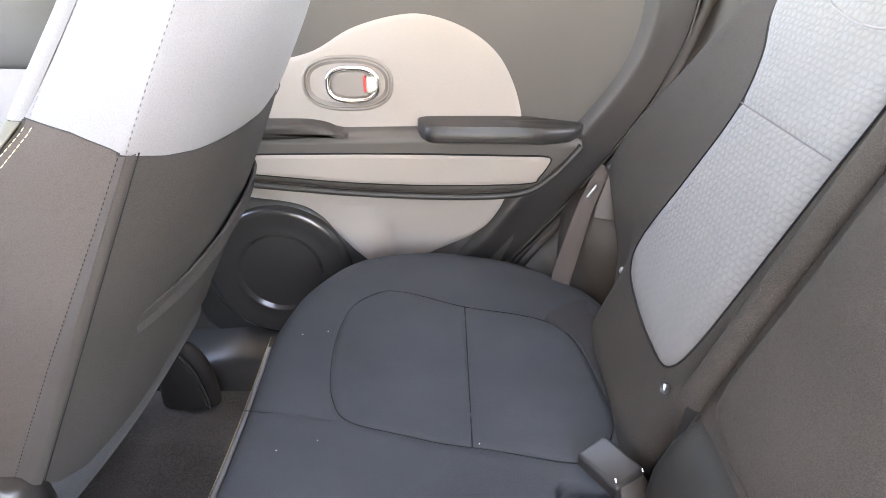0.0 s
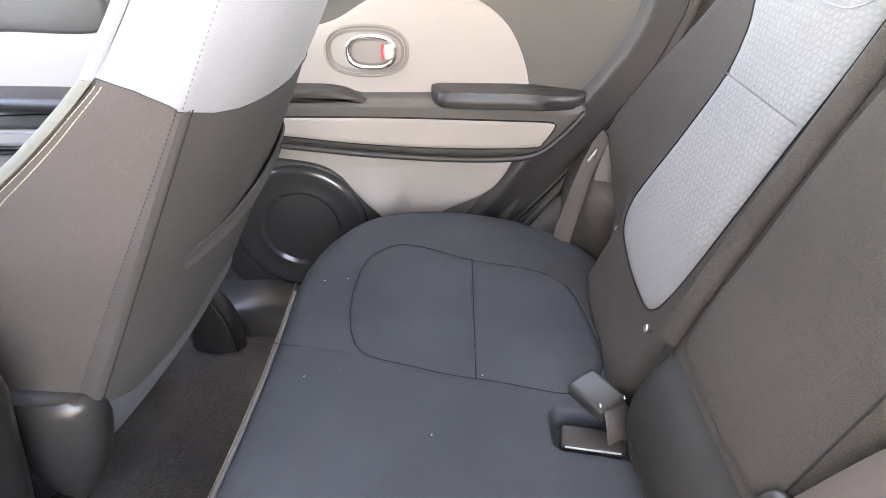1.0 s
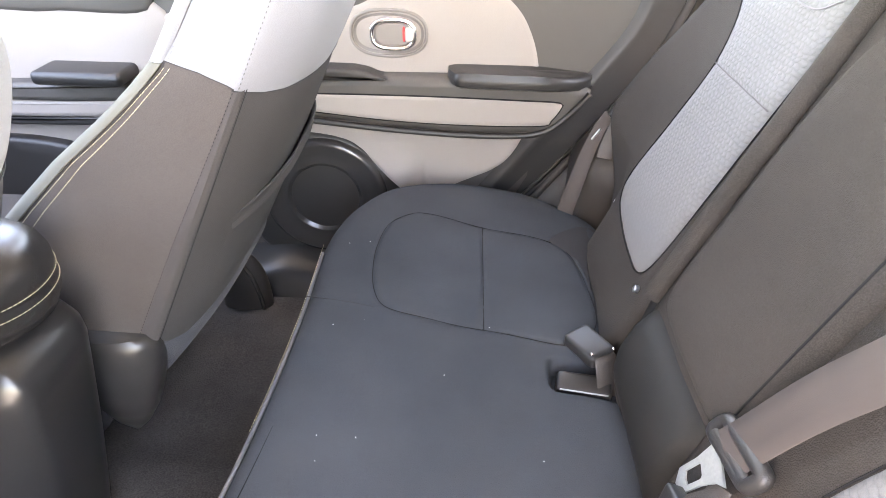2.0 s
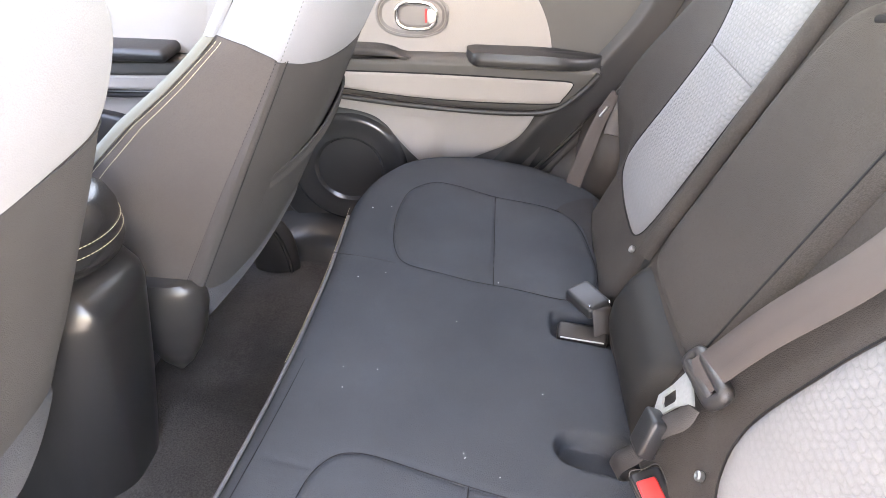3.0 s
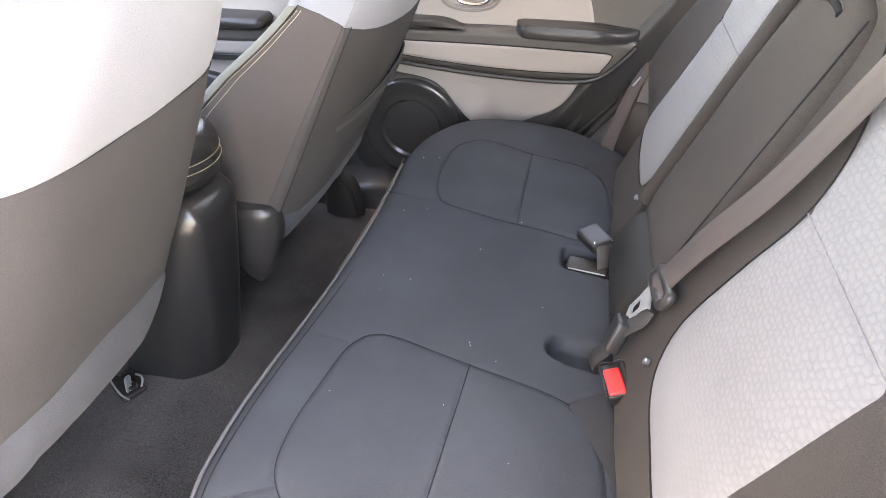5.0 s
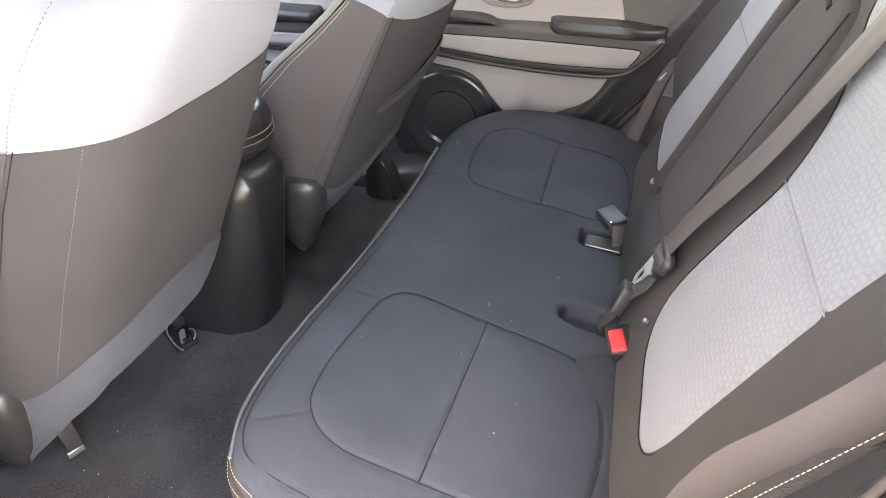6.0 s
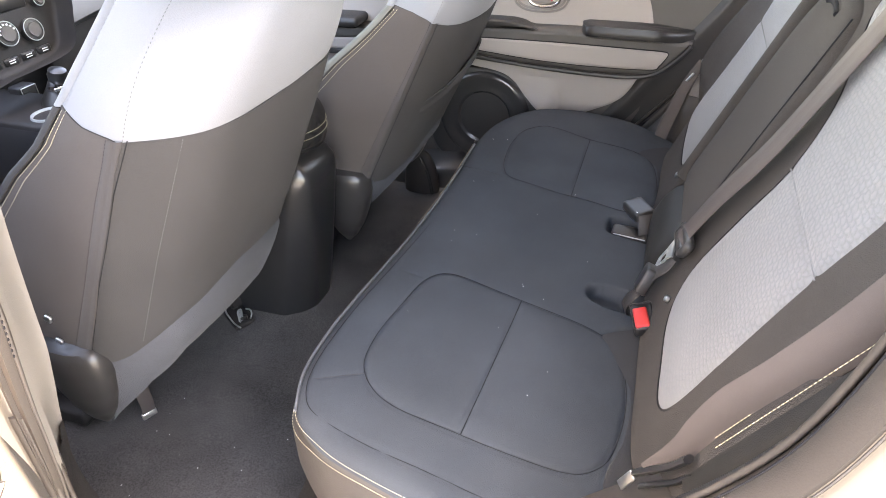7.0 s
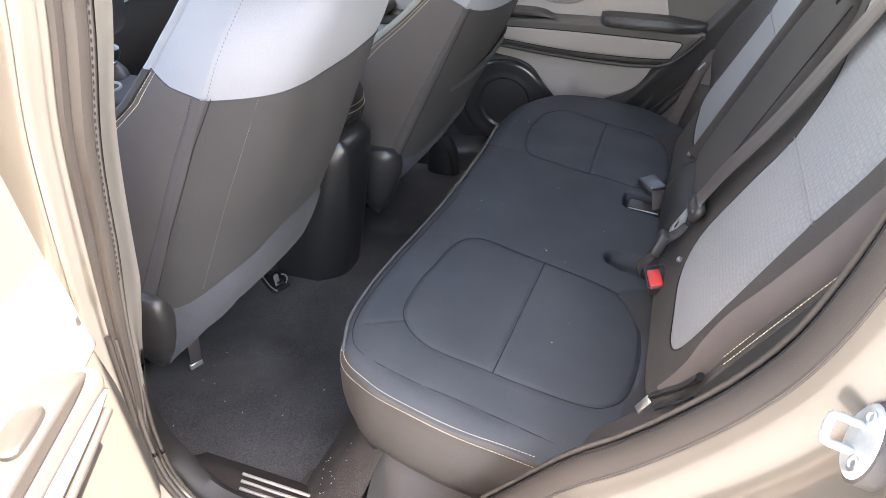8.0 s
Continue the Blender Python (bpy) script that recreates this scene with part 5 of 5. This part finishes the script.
part("cup_ring", lathe([(0.030, -0.01), (0.034, 0.0), (0.0355, 0.004), (0.038, 0.004), (0.039, 0.0), (0.037, -0.02)], 36), ALLOY, console, "pale cup holder ring", m=Matrix.Translation((-1.06, -0.025, 0.788)))
gear = part("gear_boot", lathe([(0.04, 0.0), (0.036, 0.015), (0.018, 0.04), (0.012, 0.05)], 24), VINYL, console, "black gaiter", m=Matrix.Translation((-1.10, 0.045, 0.785)))
part("gear_knob", lathe([(0.009, 0.0), (0.011, 0.010), (0.019, 0.016), (0.021, 0.029), (0.018, 0.040), (0.007, 0.045)], 24), PLASTIC_GLOSS, gear, "black gear knob", m=Matrix.Translation((-1.09, 0.045, 0.822)) @ Matrix.Rotation(radians(18), 4, "Y"))
part("gear_ring", rbox((0.024, 0.026, 0.010), 0.003, 2), CHROME, gear, "chrome collar", m=Matrix.Translation((-1.082, 0.030, 0.824)))
box_ = part("lighter_socket", rbox((0.04, 0.045, 0.035), 0.006, 3), PLASTIC, console, "small black socket cover", m=Matrix.Translation((-1.24, 0.07, 0.785)))
o = [(-1.2185, 0.07 + 0.020 * sy, 0.785 + 0.015 * sz) for sy, sz in ((-1, -1), (0, -1), (1, -1), (1, 0), (1, 1), (0, 1), (-1, 1), (-1, 0))]
tube("socket_rim", o, 0.0012, SILVER, box_, "thin pale rim", sides=6, closed=True, up=(1, 0, 0))

dash = thing("dashboard", "black dashboard with a centre stack of knobs and buttons", "dashboard", (-1.4, 0, 0.45))
rows = []
for y in np.linspace(-0.68, 0.68, 40):
    rows.append(np.array([(-1.38, y, 0.70), (-1.33, y, 0.76), (-1.30, y, 0.86), (-1.33, y, 0.95), (-1.45, y, 1.0), (-1.72, y, 1.02)]))
loft("dash_top", rows, PLASTIC, dash, "black soft dashboard", closed=False, caps=False)
stack_outline = [(-0.10, 0.845), (0.0, 0.842), (0.10, 0.845), (0.155, 0.853), (0.182, 0.872), (0.20, 0.91), (0.222, 0.955), (0.235, 1.02), (0.22, 1.08), (0.05, 1.09), (-0.10, 1.08), (-0.14, 0.95)]
tilt = lambda u, v: np.stack([-1.20 - 0.20 * (v - 0.85), u, v], -1)
stack = patch("stack_panel", stack_outline, tilt, [(0.0, 0.06), (0.0, 0.008), (0.004, 0.002), (0.012, 0.0)], FOOT_BLACK, dash, "black centre stack", rings=6, n=120)
o = spline(stack_outline, 120, True)
tube("stack_rim", tilt(o[:, 0], o[:, 1]), 0.004, SILVER, stack, "thin bright rim", sides=8, closed=True)
face = Matrix.Rotation(radians(90 - 11), 4, "Y")
for y, z, r in ((0.127, 0.913, 0.025), (0.062, 0.922, 0.027), (0.0, 0.915, 0.025), (0.176, 0.966, 0.014)):
    p = Vector(tilt(np.array([y]), np.array([z]))[0])
    knob = part("knob", lathe([(r, 0.0), (r, 0.008), (r * 0.9, 0.012), (r * 0.3, 0.013)], 30), VINYL, dash, "dark knob", m=Matrix.Translation(p) @ face)
    part("knob_face", lathe([(r * 0.66, 0.012), (r * 0.6, 0.017), (r * 0.2, 0.016)], 24), TRIM_GREY, knob, "grey knob face", m=Matrix.Translation(p) @ face)
    ringed = np.linspace(0, 2 * math.pi, 36, endpoint=False)
    tube("knob_ring", [tuple(Matrix.Translation(p) @ face @ Vector((r * 0.95 * math.cos(q), r * 0.95 * math.sin(q), 0.0125))) for q in ringed], 0.0011, ALLOY, knob, "thin silver ring", sides=6, closed=True, up=(1, 0, 0.1))
for i in range(5):
    p = Vector(tilt(np.array([0.135 - 0.045 * i]), np.array([0.868]))[0])
    part("button", rbox((0.008, 0.036, 0.016), 0.003, 2), PLASTIC_GLOSS, stack, m=Matrix.Translation(p))
    for k in (0.0025, -0.0025):
        part("button_mark", rbox((0.001, 0.016, 0.0022), 0.0004, 1), PRINT, stack, "small white marking", m=Matrix.Translation(p + Vector((0.0045, 0, k))))
for i in range(7):
    q = radians(20 + 25 * i)
    p = Vector(tilt(np.array([0.062 + 0.019 * math.cos(q)]), np.array([0.922 + 0.019 * math.sin(q)]))[0])
    part("dial_mark", rbox((0.002, 0.005, 0.004), 0.0006, 1), PRINT, stack, "small white marking", m=Matrix.Translation(p + Vector((0.015, 0, 0.002))))
part("display", rbox((0.01, 0.10, 0.03), 0.004, 2), PLASTIC_GLOSS, stack, "small dark display", m=Matrix.Translation(Vector(tilt(np.array([0.10]), np.array([0.975]))[0])))
rows = []
for y in np.linspace(0.20, 0.68, 24):
    zb = 0.870 + 0.018 * min(1, (y - 0.2) / 0.15) ** 0.7
    rows.append(np.array([(-1.26, y, zb - 0.004), (-1.235, y, zb), (-1.225, y, zb + 0.012), (-1.24, y, zb + 0.06), (-1.30, y, 1.0), (-1.42, y, 1.03)]))
loft("passenger_panel", rows, DASH_GREY, dash, "grey padded passenger panel", closed=False, caps=False)
rows = []
for y in np.linspace(0.20, 0.68, 12):
    rows.append(np.array([(-1.36, y, 0.60), (-1.29, y, 0.66), (-1.27, y, 0.78), (-1.28, y, 0.86), (-1.30, y, 0.93)]))
loft("glovebox", rows, PLASTIC, dash, "black glovebox", closed=False, caps=False)
loft("lower_dash", [np.array([(-1.45, y, 0.36), (-1.40, y, 0.50), (-1.34, y, 0.66), (-1.32, y, 0.78), (-1.31, y, 0.88)]) for y in np.linspace(-0.68, 0.68, 12)], PLASTIC, dash, "black lower dashboard", closed=False, caps=False)

# ---- belts and buckles ----
cb = thing("seat_belt", "greyish centre seat belt hanging down over the rear backrest", "seat belt", (0.25, -0.13, 0.79))
path = spline([(0.226, -0.126, 0.776), (0.236, -0.131, 0.797), (0.262, -0.150, 0.866), (0.304, -0.183, 0.965), (0.355, -0.200, 1.09), (0.42, -0.21, 1.24), (0.55, -0.22, 1.48)], 60)
ribbon("webbing", path, (-0.05, -1, -0.25), 0.046, 0.0022, WEB, cb)


def placed(p, along, up):
    """The pose with x along, z up as near as may be."""
    x = Vector(along).normalized()
    z = (Vector(up) - x * Vector(up).dot(x)).normalized()
    y = z.cross(x)
    m = Matrix((x, y, z)).transposed().to_4x4()
    m.translation = Vector(p)
    return m


tongue_dir = Vector((-0.345, 0.33, -0.88)).normalized()
out = Vector((-0.93, 0, 0.37))


def skew(p, x, y):
    """A pose whose x and y need not be square to one another, z standing off the backrest."""
    x, y = Vector(x).normalized(), Vector(y).normalized()
    m = Matrix((x, y, x.cross(y).normalized())).transposed().to_4x4()
    m.translation = Vector(p)
    return m


grip_x, grip_y = Vector((0.013, -0.010, 0.033)).normalized(), Vector((0.004, -0.082, 0.012)).normalized()
m = skew((0.2345, -0.128, 0.781), grip_x, grip_y)
q = spline([(-0.011, -0.030), (-0.011, 0.0), (-0.011, 0.030), (-0.006, 0.0345), (0.006, 0.0345), (0.011, 0.030), (0.011, 0.0), (0.011, -0.030), (0.006, -0.0345), (-0.006, -0.0345)], 60, True)
tube("tongue_grip", [tuple(m @ Vector((x, y, 0.0))) for x, y in q], 0.0075, PLASTIC, cb, "black moulded grip", sides=10, closed=True, up=tuple(m.to_3x3() @ Vector((0, 0, 1))))
part("grip_bar", rbox((0.018, 0.066, 0.014), 0.006, 4), PLASTIC, cb, m=m @ Matrix.Translation((-0.009, 0, 0)))
tongue_dir = Vector((-0.021, 0.019, -0.057)).normalized()
m = skew((0.225, -0.126, 0.768), tongue_dir, tongue_dir.cross(out) * -1)
ring = [(0.0, -0.024), (0.010, -0.017), (0.030, -0.0130), (0.056, -0.012), (0.064, 0.0), (0.056, 0.012), (0.030, 0.0130), (0.010, 0.017), (0.0, 0.024)]
slot = [(0.026, -0.005), (0.028, -0.007), (0.030, -0.0075), (0.048, -0.007), (0.050, 0.0), (0.048, 0.007), (0.030, 0.0075), (0.028, 0.007), (0.026, 0.005)]
v, f = [], []
for zz in (0.0012, -0.0012):
    v += [(x, y, zz) for x, y in ring] + [(x, y, zz) for x, y in slot]
k = len(ring)
for i in range(k - 1):
    f += [(i, i + 1, k + i + 1, k + i), (2 * k + i, 3 * k + i, 3 * k + i + 1, 2 * k + i + 1), (i, 2 * k + i, 2 * k + i + 1, i + 1), (k + i, k + i + 1, 3 * k + i + 1, 3 * k + i)]
f += [(0, k, 2 * k - 1, k - 1), (2 * k, 3 * k - 1, 4 * k - 1, 3 * k)]
mesh_part("tongue", [tuple(m @ Vector(p)) for p in v], f, ALLOY, cb, "bright steel tongue", smooth=False)
sb = thing("belt_anchor", "black belt anchor buckle on a short strap from the seat", "buckle", (0.20, -0.13, 0.66))
part("housing", rbox((0.044, 0.034, 0.020), 0.005, 4), BUCKLE_BLACK, sb, m=skew((0.193, -0.137, 0.705), (-0.014, -0.014, -0.036), (0.05, -0.95, 0.25)))
ribbon("strap", spline([(0.224, -0.140, 0.752), (0.217, -0.146, 0.740), (0.205, -0.142, 0.724), (0.193, -0.138, 0.703), (0.184, -0.143, 0.683), (0.170, -0.137, 0.655), (0.172, -0.132, 0.632), (0.20, -0.125, 0.62)], 40), (0.25, -1, 0.1), 0.024, 0.003, WEB_DARK, sb, "folded webbing")


def buckle(at, along, up, red, label, size=0.034, length=0.056):
    b = thing("belt_buckle", label, "buckle", at, group="rear belt buckles")
    mm = placed(at, along, up)
    body = part("housing", rbox((length, size, 0.020), 0.006, 4), BUCKLE_BLACK, b, "black plastic housing", m=mm)
    if red:
        part("release_button", rbox((0.041, 0.0215, 0.006), 0.0028, 3), RED, body, "red release button", m=mm @ Matrix.Translation((0.006, -0.003, 0.0105)))
        # Grey rim: a worn edge, with its highlight put into the colour as well.
        h, w_ = 0.0265, size / 2 - 0.0015
        o = spline([(-h, -w_), (0, -w_), (h, -w_), (h, 0), (h, w_), (0, w_), (-h, w_), (-h, 0)], 64, True)
        tube("rim", [tuple(mm @ Vector((x, y, 0.0098))) for x, y in o], 0.0005, TRIM_GREY, body, "worn grey rim with its edge highlight in the colour", sides=6, closed=True, up=tuple(mm.to_3x3() @ Vector((0, 0, 1))))
    return b


buckle((0.199, -0.180, 0.661), (0.22, -0.96, -0.03), (-0.30, 0.0, 0.95), True, "black belt buckle with a red release button")
bu = buckle((0.165, 0.134, 0.664), (-0.55, 0.82, 0.02), (-0.05, -0.16, 0.98), False, "black belt buckle turned over on its strap", 0.040)
sp = spline([(0.176, 0.118, 0.668), (0.181, 0.110, 0.667), (0.185, 0.102, 0.655), (0.189, 0.096, 0.638), (0.196, 0.094, 0.618)], 24)
ribbon("strap", sp, (0.93, 0.36, -0.06), np.linspace(0.030, 0.040, 24), 0.003, WEB_DARK, bu, "twisted webbing")
for dx in (-0.016, 0.016):
    part("clip", rbox((0.003, 0.006, 0.006), 0.001, 2), CHROME, bu, "bright clip", m=Matrix.Translation((0.178 + dx * 0.9, 0.115 + dx * 0.4, 0.671)))
lying = buckle((0.158, 0.098, 0.627), (0.97, -0.14, 0.0), (0, -0.30, 0.95), False, "black belt buckle lying in its pocket", 0.030, 0.070)
mm = placed((0.158, 0.098, 0.627), (0.97, -0.14, 0.0), (0, -0.30, 0.95))
# An alloy strip stands in for the highlight along the buckle's edge.
part("edge_highlight", rbox((0.060, 0.0020, 0.0020), 0.0008, 2), ALLOY, lying, "bright strip in place of the edge's highlight", m=mm @ Matrix.Translation((0.0, -0.0135, 0.0098)))

lb = thing("seat_belt", "greyish shoulder belt beside the rear seat's open doorway", "seat belt", (0.2, -0.58, 0.78))
path = spline([(0.212, -0.536, 0.770), (0.226, -0.538, 0.805), (0.254, -0.541, 0.885), (0.284, -0.556, 0.955), (0.314, -0.570, 1.03), (0.357, -0.58, 1.14), (0.42, -0.60, 1.30), (0.46, -0.63, 1.42)], 60)
path = path + np.array([0.0081, -0.0046, -0.0035]) * np.clip((path[:, 2:] - 0.77) / 0.06, 0, 1)
ribbon("webbing", path, (-0.449, 0.255, 0.194), np.interp(path[:, 2], [0.77, 0.80, 0.84, 0.90], [0.014, 0.021, 0.032, 0.036]), 0.0022, WEB, lb)
part("end_plate", rbox((0.028, 0.011, 0.003), 0.001, 2), STEEL, lb, "steel end plate", m=placed((0.198, -0.521, 0.726), (0.015, -0.002, 0.035), (-0.6, -0.6, 0.5)))
for dx, dy, dz, r in ((0.0, 0.0, 0.0, 0.0062), (0.007, -0.006, -0.012, 0.0045)):
    lp = spline([(0.205 + dx, -0.527 + dy, 0.750 + dz), (0.217 + dx, -0.539 + dy, 0.776 + dz), (0.229 + dx, -0.551 + dy, 0.800 + dz), (0.242 + dx, -0.562 + dy, 0.832 + dz)], 24)
    tube("loop", lp, r, PLASTIC_GLOSS, lb, "folded black loop", sides=10, squash=0.6)

rb = thing("seat_belt", "greyish shoulder belt beside the closed rear door", "seat belt", (0.2, 0.57, 0.63))
path = spline([(0.186, 0.553, 0.615), (0.190, 0.556, 0.640), (0.205, 0.570, 0.690), (0.222, 0.588, 0.740), (0.238, 0.600, 0.775), (0.252, 0.604, 0.800)], 30)
ribbon("webbing", path, (1, -0.45, -0.25), np.interp(path[:, 2], [0.62, 0.70, 0.80], [0.031, 0.028, 0.020]), 0.0022, WEB, rb)
path = spline([(0.270, 0.596, 0.806), (0.262, 0.588, 0.775), (0.254, 0.580, 0.745), (0.250, 0.570, 0.728)], 20)
ribbon("webbing", path, (1, -0.30, -0.15), np.interp(path[:, 2], [0.73, 0.80], [0.034, 0.022]), 0.0024, WEB_SHEEN, rb, "satin folded webbing")
part("tongue", rbox((0.024, 0.004, 0.009), 0.0015, 2), ALLOY, rb, "bright tongue", m=placed((0.229, 0.585, 0.768), (0.55, 0.1, 0.82), (-0.5, -0.85, 0.2)))
part("guide", rbox((0.040, 0.014, 0.018), 0.006, 3), PLASTIC_GLOSS, rb, "black guide", m=placed((0.262, 0.592, 0.815), (0.6, 0, 0.8), (0, -1, 0)))
tube("guide_loop", spline([(0.252, 0.586, 0.803), (0.258, 0.580, 0.820), (0.272, 0.582, 0.836), (0.280, 0.590, 0.830)], 20), 0.0035, PLASTIC_GLOSS, rb, "black loop", sides=8)

# ---- door striker ----
st = thing("door_striker", "bright steel door striker on the painted frame", "striker", (0.33, -0.70, 0.93))
m = placed((0.340, -0.702, 0.937), (-0.196, -0.636, -0.746), (-0.94, -0.12, 0.30))
part("striker_gasket", lathe([(0.033, -0.022), (0.033, 0.002), (0.029, 0.003)], 36), RUBBER, st, "black gasket", m=m @ Matrix.Diagonal((1, 0.58, 1, 1)))
part("striker_plate", lathe([(0.030, 0.0), (0.030, 0.004), (0.028, 0.006), (0.005, 0.006)], 36), ALLOY, st, "oval steel plate", m=m @ Matrix.Diagonal((1, 0.58, 1, 1)))
loop = [(-0.0105, -0.003, 0.004), (-0.0105, -0.003, 0.016), (-0.0105, -0.003, 0.025), (-0.0075, -0.003, 0.029), (0.0075, -0.003, 0.029), (0.0105, -0.003, 0.025), (0.0105, -0.003, 0.016), (0.0105, -0.003, 0.004)]
tube("striker_loop", [tuple(m @ Vector(p)) for p in spline(loop, 48)], 0.0036, ALLOY, st, "steel loop", sides=12, up=tuple(m.to_3x3() @ Vector((0, 1, 0))))
for dx in (-0.018, 0.018):
    part("bolt", lathe([(0.0075, 0.005), (0.0075, 0.0075), (0.005, 0.008), (0.004, 0.0065), (0.001, 0.0065)], 18), STEEL, st, "recessed bolt", m=m @ Matrix.Translation((dx, 0.004, 0)) @ Matrix.Diagonal((0.8, 0.8, 1, 1)))

# ---- seat rail foot on the tunnel side ----
rf = thing("rail_bracket", "black bolted seat rail bracket on the carpet", "bracket", (-0.62, -0.11, 0.38))
part("foot", rbox((0.080, 0.046, 0.014), 0.005, 3), FOOT_BLACK, rf, "black cast foot", m=placed((-0.632, -0.112, 0.402), (0.8, -0.5, -0.1), (0, 0, 1)))
part("rail_end", rbox((0.075, 0.034, 0.032), 0.006, 3), FOOT_BLACK, rf, "black rail end", m=placed((-0.668, -0.074, 0.420), (0.85, -0.5, 0.1), (0, 0, 1)))
tube("clip", spline([(-0.667, -0.094, 0.420), (-0.658, -0.116, 0.412), (-0.640, -0.130, 0.409), (-0.618, -0.143, 0.406), (-0.600, -0.148, 0.404)], 40), 0.0018, ALLOY, rf, "bright wire clip", sides=8)
tube("clip", spline([(-0.618, -0.098, 0.412), (-0.606, -0.100, 0.414), (-0.597, -0.108, 0.412), (-0.595, -0.118, 0.406)], 30), 0.0018, ALLOY, rf, "bright wire clip", sides=8)
coil = [(-0.625 + 0.020 * i / 60 + 0.002 * math.cos(i * 0.8), -0.112 - 0.022 * i / 60 + 0.006 * math.cos(i * 0.8), 0.414 + 0.006 * math.sin(i * 0.8)) for i in range(61)]
tube("spring", coil, 0.0011, ALLOY, rf, "small steel spring", sides=6)
for x, y in ((-0.606, -0.124), (-0.646, -0.100)):
    part("bolt", lathe([(0.008, 0.0), (0.008, 0.007), (0.005, 0.009)], 6), PLASTIC_GLOSS, rf, "dark hexagon bolt", m=Matrix.Translation((x, y, 0.408)))

# ---- lint and crumbs ----
rng = np.random.default_rng(11)
spots = [(cushion_surf(np.array([x]), np.array([y]))[0] + (0, 0, 0.0016), 0.0007) for x, y in zip(rng.uniform(-0.19, 0.10, 30), rng.uniform(-0.45, 0.45, 30))]
spots += [((x, y, 0.378), 0.0009) for x, y in zip(rng.uniform(-0.62, -0.34, 16), rng.uniform(-0.56, -0.10, 16))]
spots += [((x, y, np.interp(x, [-0.285, -0.25, -0.20], [0.385, 0.43, 0.495]) + 0.0045), 0.0009) for x, y in zip(rng.uniform(-0.28, -0.205, 18), rng.uniform(-0.62, -0.46, 18))]
v, f = [], []
for p, r in spots:
    turn, long_ = rng.uniform(0, math.pi), rng.uniform(1.0, 2.6)
    a, b = np.array([math.cos(turn), math.sin(turn), 0]) * r * long_, np.array([-math.sin(turn), math.cos(turn), 0]) * r * 0.6
    k, p = len(v), np.array(p)
    v += [p - a, p - b, p + a, p + b, p + (0, 0, r * 0.6), p - (0, 0, r * 0.6)]
    f += [(k + i, k + (i + 1) % 4, k + 4) for i in range(4)] + [(k + (i + 1) % 4, k + i, k + 5) for i in range(4)]
tagged(mesh_part("lint", v, f, PRINT, smooth=False), "tiny pale specks of lint on seat and carpet", "lint", kind="stuff")
